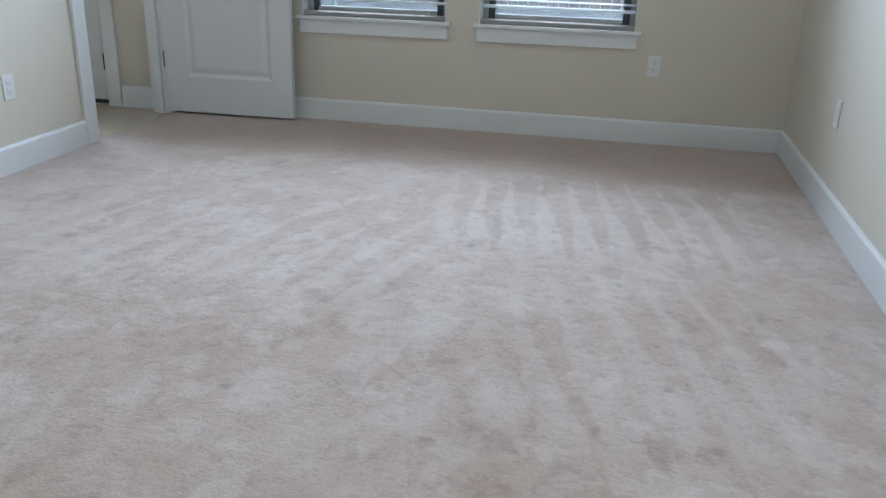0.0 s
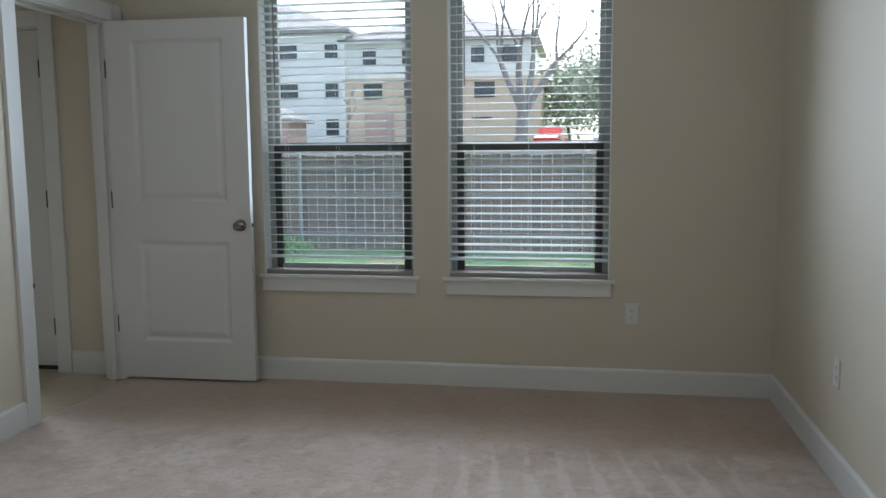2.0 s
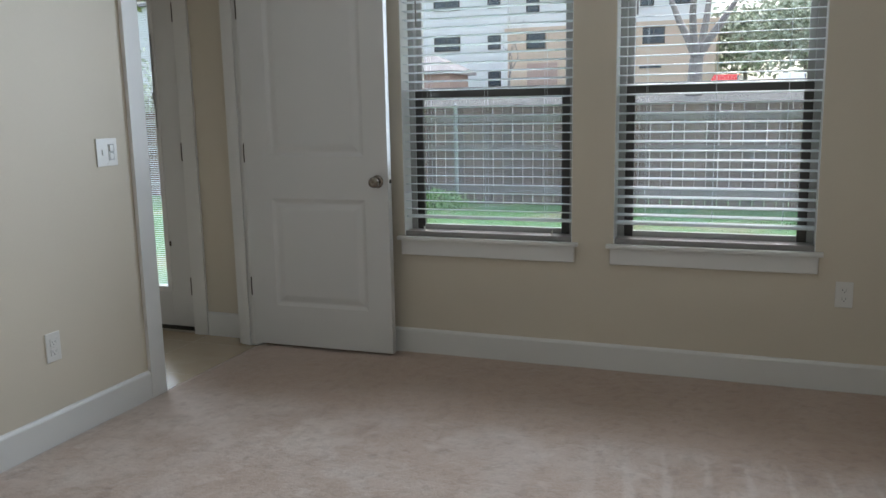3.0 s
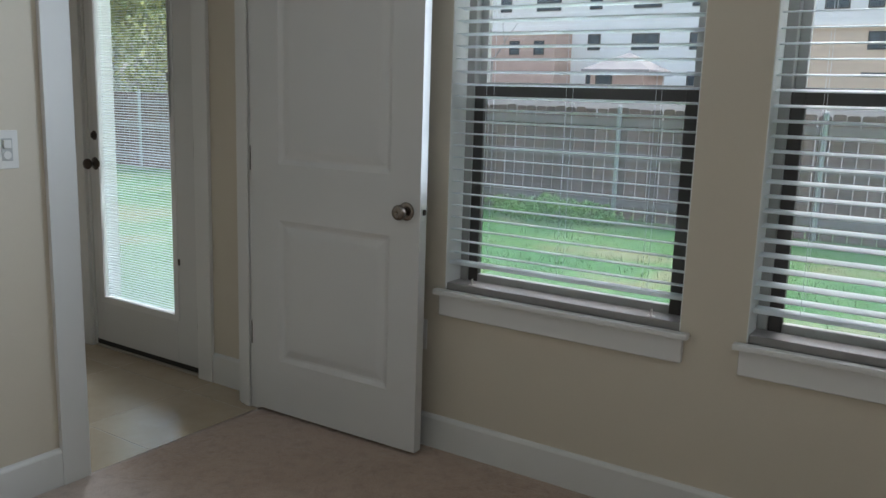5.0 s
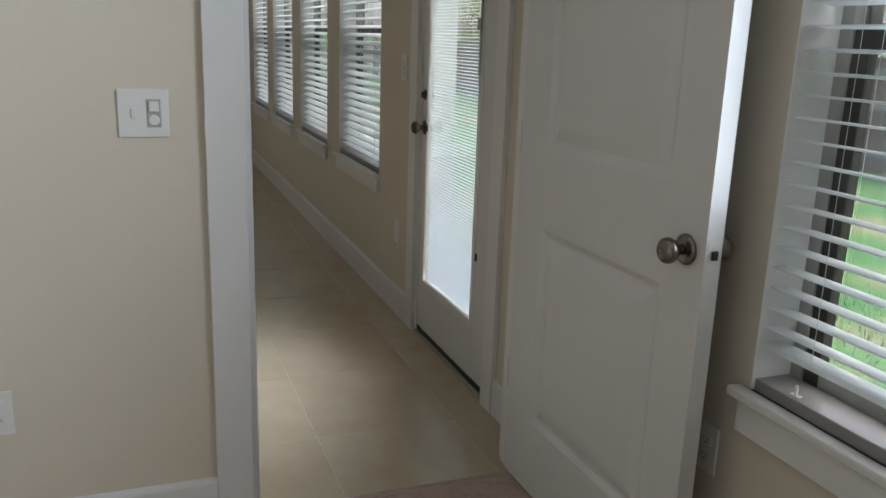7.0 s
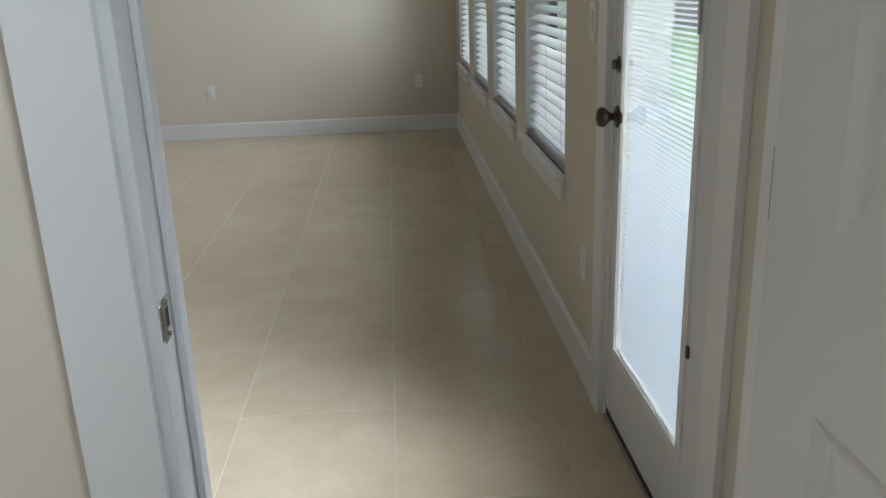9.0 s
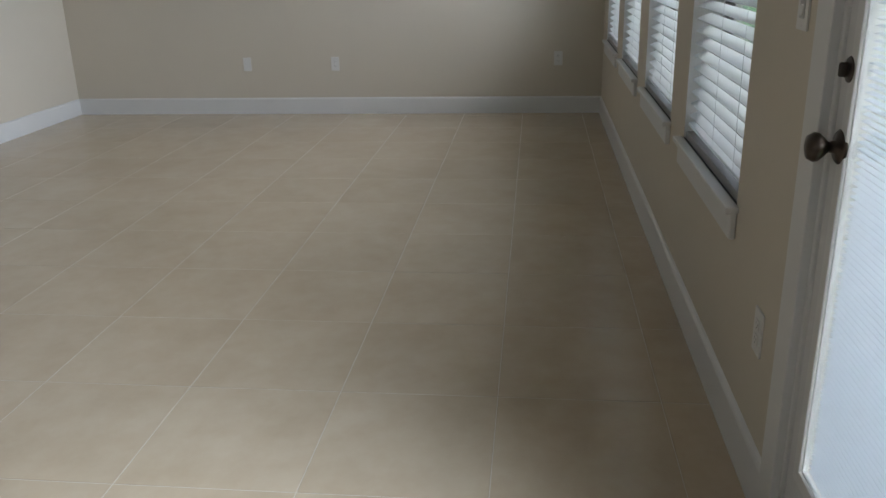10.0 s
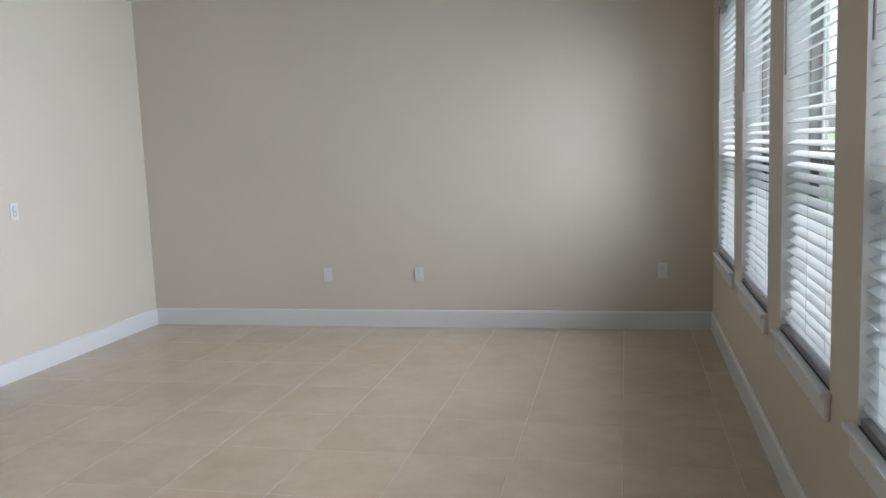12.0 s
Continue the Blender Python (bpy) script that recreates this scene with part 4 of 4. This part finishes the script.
def hip_roof(bm, x0, x1, y0, y1, z0, z1, over=0.6):
    x0, x1, y0, y1 = x0 - over, x1 + over, y0 - over, y1 + over
    inset = min((y1 - y0) / 2, (x1 - x0) / 2 - 0.1)
    ym = (y0 + y1) / 2
    b = [bm.verts.new(v) for v in ((x0, y0, z0), (x1, y0, z0), (x1, y1, z0), (x0, y1, z0))]
    f = [bm.verts.new(v) for v in ((x0, y0, z0 - 0.25), (x1, y0, z0 - 0.25), (x1, y1, z0 - 0.25), (x0, y1, z0 - 0.25))]
    r = [bm.verts.new((x0 + inset, ym, z1)), bm.verts.new((x1 - inset, ym, z1))]
    bm.faces.new((b[0], b[1], r[1], r[0]))
    bm.faces.new((b[2], b[3], r[0], r[1]))
    bm.faces.new((b[1], b[2], r[1]))
    bm.faces.new((b[3], b[0], r[0]))
    for k in range(4):
        bm.faces.new((f[k], f[(k + 1) % 4], b[(k + 1) % 4], b[k]))
    bm.faces.new(f)


GB = 1.55
apt = thing("apartment_building", (0, 66, 0), "white three-storey apartment building with tan lower walls and hip roofs", "building")
bm = bmesh.new()
box(bm, -58, -18.2, 0, 14, GB - 0.3, 11.0)
part("wall", bm, WHITE_SIDING, apt, "white siding wall")
bm = bmesh.new()
box(bm, -18.2, -3.4, 0.6, 14, 7.0, 10.2)
part("wall", bm, WHITE_SIDING, apt, "white siding wall")
bm = bmesh.new()
box(bm, -18.2, -2.6, 0, 14, GB - 0.3, 7.0)
box(bm, -18.4, -2.4, -0.12, 14, 6.85, 7.12)
part("wall", bm, TAN_STUCCO, apt, "tan stucco lower wall")
bm = bmesh.new()
box(bm, -42, -29.4, -3.0, 0, GB - 0.3, 6.9)
part("wall", bm, BRICK_FAR, apt, "reddish brick projecting wing")
bm = bmesh.new()
hip_roof(bm, -58, -18.2, 0, 14, 11.0, 14.2)
part("roof", bm, SHINGLE, apt)
bm = bmesh.new()
hip_roof(bm, -18.2, -3.4, 0.6, 14, 10.2, 13.0)
part("roof", bm, SHINGLE, apt)
for zc in (9.35, 6.20, 3.34):
    for x, w in ((-23.23, 2.2), (-19.27, 1.05), (-27.46, 1.05), (-31.6, 2.2), (-35.6, 1.05), (-39.4, 2.2), (-43.4, 1.05), (-47.2, 2.2)):
        if zc < 7 and -42.5 < x < -29.2:
            continue
        house_window(apt, x, 0.0, zc, w, 1.25, SASH_DARK)
for x, w in ((-16.3, 1.05), (-13.1, 1.05), (-10.0, 1.6), (-7.6, 1.0), (-5.2, 1.6)):
    house_window(apt, x, 0.6, 8.9, w, 1.25, SASH_DARK)
for x, w in ((-15.9, 1.5), (-12.6, 1.5), (-7.0, 1.6)):
    house_window(apt, x, 0.0, 6.1, w, 1.2, SASH_DARK)
for x in (-40, -36.5, -33, -30.8):
    house_window(apt, x, -3.0, 5.6, 0.9, 1.1, SASH_DARK)
bm = bmesh.new()
box(bm, -16.6, -14.2, -0.08, 0.0, GB, 4.4)
part("garage_door", bm, BRICK_FAR, apt, "reddish brown entrance door")
bm = bmesh.new()
box(bm, -8.0, -6.4, -0.10, 0.0, 3.75, 4.0)
part("vent", bm, FAR_PANE, apt, "dark vent strip")

hut = thing("pavilion", (-21.0, 57, 0), "small brown building with a low hip roof", "building")
bm = bmesh.new()
box(bm, -2.6, 1.2, 0, 4, GB - 0.3, 3.7)
part("wall", bm, BRICK_FAR, hut, "brown brick wall")
bm = bmesh.new()
hip_roof(bm, -2.6, 1.2, 0, 4, 3.7, 4.9, 0.5)
part("roof", bm, SHINGLE, hut)
house_window(hut, -1.6, 0.0, 3.0, 1.2, 0.9, SASH_DARK)

bm = bmesh.new()
ry = [15.0 + 1.65 * j for j in range(31)]
rows = [[bm.verts.new((x, y, ground_z(x, y) + 0.012)) for x in (-70, -30, -15, 0, 15, 40)] for y in ry]
for p, q in zip(rows, rows[1:]):
    for k in range(5):
        bm.faces.new((p[k], p[k + 1], q[k + 1], q[k]))
structure("road", bm, ASPHALT, "grey asphalt parking lot beyond the fence")


def car(x, y, material, color):
    c = thing("car", (x, y, 1.562), color + " car parked beyond the fence", "car", "parked cars")
    c.rotation_euler = (0, 0, radians(82))
    bm = bmesh.new()
    prof = [(-2.2, 0.30), (-2.25, 0.65), (-1.9, 0.82), (-1.0, 0.92), (-0.5, 1.38), (0.9, 1.42), (1.55, 0.98), (2.15, 0.90), (2.25, 0.55), (2.2, 0.30)]
    rows = []
    for yy, k in ((-0.85, 0.97), (-0.80, 1.0), (0.80, 1.0), (0.85, 0.97)):
        rows.append([bm.verts.new((px * k, yy * (0.86 if pz > 1.2 else 1), 0.3 + (pz - 0.3) * k)) for px, pz in prof])
    for p, q in zip(rows, rows[1:]):
        for k in range(len(prof)):
            bm.faces.new((p[k], p[(k + 1) % len(prof)], q[(k + 1) % len(prof)], q[k]))
    bm.faces.new(rows[0])
    bm.faces.new(rows[-1][::-1])
    part("body", bm, material, c)
    bm = bmesh.new()
    pts2 = [(-0.82, 0.97), (-0.45, 1.30), (0.85, 1.33), (1.32, 1.0)]
    va = [bm.verts.new((a, -0.865, b)) for a, b in pts2]
    vb = [bm.verts.new((a, -0.70, b)) for a, b in pts2]
    bm.faces.new(va)
    bm.faces.new(vb[::-1])
    for k in range(4):
        bm.faces.new((va[k], va[(k + 1) % 4], vb[(k + 1) % 4], vb[k]))
    part("side_window", bm, FAR_PANE, c)
    for wx in (-1.4, 1.4):
        for wy in (-0.78, 0.78):
            bm = bmesh.new()
            cyl(bm, 0.32, 0.32, 0.2, Matrix.Translation((wx, wy, 0.32)) @ pose(0, 0, 0, 90), 20)
            part("wheel", bm, RUBBER, c)


car(-1.6, 60.0, CAR_RED, "red")
car(2.4, 60.0, CAR_WHITE, "white")
car(5.2, 60.0, CAR_DARK, "dark blue")
car(8.2, 60.0, CAR_DARK, "dark blue")


# trees
def limb(bm, a, b, ra, rb, seg):
    d = (b - a).normalized()
    side = d.cross(Vector((0.3, 0.9, 0.2))).normalized()
    up = d.cross(side)
    ring = []
    for p, r in ((a, ra), (b, rb)):
        ring.append([bm.verts.new(p + (side * math.cos(6.2832 * k / seg) + up * math.sin(6.2832 * k / seg)) * r) for k in range(seg)])
    for k in range(seg):
        bm.faces.new((ring[0][k], ring[0][(k + 1) % seg], ring[1][(k + 1) % seg], ring[1][k]))


def grow(bm, rnd, p, d, length, r, depth, tips, spread=0.55):
    q = p
    steps = 3 if depth > 1 else 2
    for s in range(steps):
        d = (d + Vector((rnd.uniform(-1, 1), rnd.uniform(-1, 1), rnd.uniform(-0.2, 0.7))) * 0.14).normalized()
        n2 = q + d * length / steps
        r2 = r * (0.86 if s < steps - 1 else 0.75)
        limb(bm, q, n2, r, r2, 7 if depth > 2 else 4)
        q, r = n2, r2
    tips.append((q.copy(), depth))
    if depth == 0:
        return
    for k in range(rnd.choice((2, 3, 3))):
        a = rnd.uniform(0, 6.28)
        nd = (d + Vector((math.cos(a), math.sin(a), rnd.uniform(-0.1, 0.4))) * rnd.uniform(spread * 0.7, spread * 1.3)).normalized()
        grow(bm, rnd, q, nd, length * rnd.uniform(0.68, 0.88), r * 0.74, depth - 1, tips, spread)


def tree(x, y, z, height, radius, depth, seed, leaf=None, leaves=0, size=0.2, label="", forks=0):
    rnd = random.Random(seed)
    t = thing("tree", (x, y, z), label, "tree")
    bm = bmesh.new()
    tips = []
    limb(bm, Vector((0, 0, -0.3)), Vector((0, 0, 0.4)), radius * 1.35, radius, 10)
    if forks:
        limb(bm, Vector((0, 0, 0.4)), Vector((0.05, 0, 1.3)), radius, radius * 0.9, 10)
        for k in range(forks):
            a = 6.2832 * k / forks + rnd.uniform(-0.3, 0.3)
            d = Vector((math.cos(a) * 0.55, math.sin(a) * 0.4, 1)).normalized()
            grow(bm, rnd, Vector((0.05, 0, 1.25)), d, height * 0.22, radius * 0.62, depth - 1, tips, 0.55)
    else:
        grow(bm, rnd, Vector((0, 0, 0.4)), Vector((0.03, 0, 1)), height * 0.26, radius, depth, tips, 0.62)
    part("trunk", bm, BARK, t, "grey brown trunk and branching limbs", smooth=True)
    if leaf:
        ends = [p for p, d in tips if d <= 2]
        bm = bmesh.new()
        for i in range(leaves):
            c = rnd.choice(ends) + Vector((rnd.gauss(0, 1), rnd.gauss(0, 1), rnd.gauss(0, 1.0))) * height * (0.17 if size > 0.2 else 0.12) - Vector((0, 0, 0.9 if size > 0.2 else height * 0.14))
            a, b2 = Vector((rnd.gauss(0, 1), rnd.gauss(0, 1), rnd.gauss(0, 1))).normalized(), Vector((rnd.gauss(0, 1), rnd.gauss(0, 1), rnd.gauss(0, 1)))
            b2 = a.cross(b2).normalized()
            s = size * rnd.uniform(0.6, 1.3)
            bm.faces.new([bm.verts.new(c + a * s * u + b2 * s * v * 0.6) for u, v in ((-1, 0), (0, -1), (1, 0), (0, 1))])
        me = bpy.data.meshes.new("crown")
        bm.to_mesh(me)
        bm.free()
        me.materials.append(leaf)
        cr = new("crown", me)
        cr.parent = t
        cr["label"] = "uneven crown of small leaves"


tree(-1.75, 33, ground_z(0, 33), 11.0, 0.27, 6, 5, forks=4, label="large bare tree with spreading grey branches")
tree(-24.0, 44, 1.55, 6.5, 0.13, 5, 23, label="small bare ornamental tree")
tree(-13.5, 50, 1.55, 5.0, 0.10, 5, 9, label="small bare ornamental tree")
tree(-29, 50, 1.55, 6.0, 0.12, 5, 19, label="small bare ornamental tree")
tree(-33, 46, 1.55, 6.0, 0.12, 5, 21, label="small bare ornamental tree")
for i, (tx, ty, th) in enumerate(((-0.5, 72, 6.5), (3.5, 66, 7.5), (6.5, 66, 9.5), (10, 66, 10.0), (14, 64, 10.5), (19, 60, 11))):
    tree(tx, ty, ground_z(tx, ty), th, 0.22, 4, 31 + i, LEAF_HAZY, 4200, 0.21, "leafy green tree beyond the parked cars")
for i, (tx, ty, th) in enumerate(((-19, 19, 7.0), (-24, 22, 8.5), (-30, 24, 8.0))):
    tree(tx, ty, ground_z(tx, ty), th, 0.15, 4, 51 + i, LEAF_YELLOW, 4500, 0.15, "thin yellow-green spring tree behind the fence")



def shrub(x, y, wide, deep, tall, leaf, leaves, seed, size, label, category):
    """A low plant: short stems from the ground and many small leaves in uneven clumps."""
    rnd = random.Random(seed)
    t = thing(category.replace(" ", "_"), (x, y, ground_z(x, y)), label, category)
    stems = bmesh.new()
    clumps = []
    for k in range(16):
        a, r = rnd.uniform(0, 6.2832), rnd.uniform(0.1, 1.0)
        foot = Vector((math.cos(a) * r * wide * 0.25, math.sin(a) * r * deep * 0.25, -0.05))
        tip = Vector((math.cos(a) * r * wide * 0.5, math.sin(a) * r * deep * 0.5, tall * rnd.uniform(0.45, 0.95) * (1.15 - 0.5 * r)))
        limb(stems, foot, tip, 0.012 * tall, 0.004 * tall, 5)
        clumps += [tip, foot.lerp(tip, 0.6), foot.lerp(tip, 0.3)]
    part("stem", stems, BARK, t, "thin brown stems")
    bm = bmesh.new()
    for k in range(leaves):
        c = rnd.choice(clumps)
        c = c + Vector((rnd.gauss(0, wide * 0.07), rnd.gauss(0, deep * 0.07), rnd.gauss(0, tall * 0.09)))
        a = Vector((rnd.gauss(0, 1), rnd.gauss(0, 1), rnd.gauss(0, 1))).normalized()
        b = a.cross(Vector((rnd.gauss(0, 1), rnd.gauss(0, 1), rnd.gauss(0, 1)))).normalized()
        q = size * rnd.uniform(0.6, 1.3)
        bm.faces.new([bm.verts.new(c + a * q * u + b * q * v * 0.5) for u, v in ((-1, 0), (0, -1), (1, 0), (0, 1))])
    part("crown", bm, leaf, t, "uneven clumps of small leaves")


shrub(-4.35, 12.75, 1.9, 0.7, 0.30, LEAF_BRIGHT, 3200, 3, 0.035, "bright green clump of tall weeds on the lawn by the fence", "weed clump")
for i, (tx, ty, th) in enumerate(((-13.0, 17.0, 2.9), (-16.5, 16.2, 3.4), (-20.5, 17.2, 3.1), (-25.0, 18.0, 3.6), (-30.5, 19.0, 3.8), (-37.0, 20.0, 4.2))):
    shrub(tx, ty, 3.8, 2.0, th, LEAF_YELLOW if i % 2 else LEAF_HAZY, 2600, 71 + i, 0.09, "leafy yellow-green shrub behind the board fence" if i % 2 else "leafy green shrub behind the board fence", "shrub")

# ---- pieces ----
PICKET_W = 0.1370
bm = bmesh.new()
pv = [(-PICKET_W / 2, FBOT), (PICKET_W / 2, FBOT), (PICKET_W / 2, FTOP - 0.012), (PICKET_W / 2 - 0.02, FTOP), (-PICKET_W / 2 + 0.02, FTOP), (-PICKET_W / 2, FTOP - 0.012)]
va = [bm.verts.new((x, -0.009, z)) for x, z in pv]
vb = [bm.verts.new((x, 0.009, z)) for x, z in pv]
bm.faces.new(va)
bm.faces.new(vb[::-1])
for k in range(6):
    bm.faces.new((va[k], va[(k + 1) % 6], vb[(k + 1) % 6], vb[k]))
PICKET = finish(bm, "picket", FENCE_WOOD)
for k in range(290):
    p = new("picket", PICKET)
    p.parent = fence
    p.location = (-31.9 + 0.1505 * k, random.uniform(-0.003, 0.004), random.uniform(-0.015, 0.012))
    p.rotation_euler = (0, radians(random.uniform(-0.4, 0.4)), 0)

TX, TY = 0.522, 0.497
GROUT = 0.0028


def tile_mesh(w, d):
    bm = bmesh.new()
    box(bm, -w / 2, w / 2, -d / 2, d / 2, -0.0045, 0.0)
    top = [e for e in bm.edges if all(v.co.z > -0.001 for v in e.verts)]
    bmesh.ops.bevel(bm, geom=top, offset=0.0009, segments=1, affect="EDGES")
    return finish(bm, "tile", TILE)


cells = []
x_hi, y_hi = XP - 0.008, YN
i = 0
xe = [-2.5415 + TX]
while xe[-1] > XF:
    xe.append(xe[-1] - TX)
ye = [4.990 + 2 * TY]
while ye[-1] > YS:
    ye.append(ye[-1] - TY)
meshes = {}
for a1, a0 in zip(xe, xe[1:]):
    for b1, b0 in zip(ye, ye[1:]):
        cx0, cx1 = max(a0, XF), min(a1, x_hi)
        cy0, cy1 = max(b0, YS), min(b1, y_hi)
        if cx1 - cx0 < 0.02 or cy1 - cy0 < 0.02 or (cx1 < XL - 0.12 and cy1 < YL - 0.12):
            continue
        cells.append((cx0, cx1, cy0, cy1))
cells.sort(key=lambda c: math.hypot((c[0] + c[1]) / 2 + 3.2, (c[2] + c[3]) / 2 - 4.8))
for k, (cx0, cx1, cy0, cy1) in enumerate(cells[:295]):
    key = (round(cx1 - cx0 - GROUT, 4), round(cy1 - cy0 - GROUT, 4))
    if key not in meshes:
        meshes[key] = tile_mesh(*key)
    t = new("tile", meshes[key])
    t.parent = floor_base
    t.location = ((cx0 + cx1) / 2, (cy0 + cy1) / 2, random.uniform(-0.0001, 0.0001))
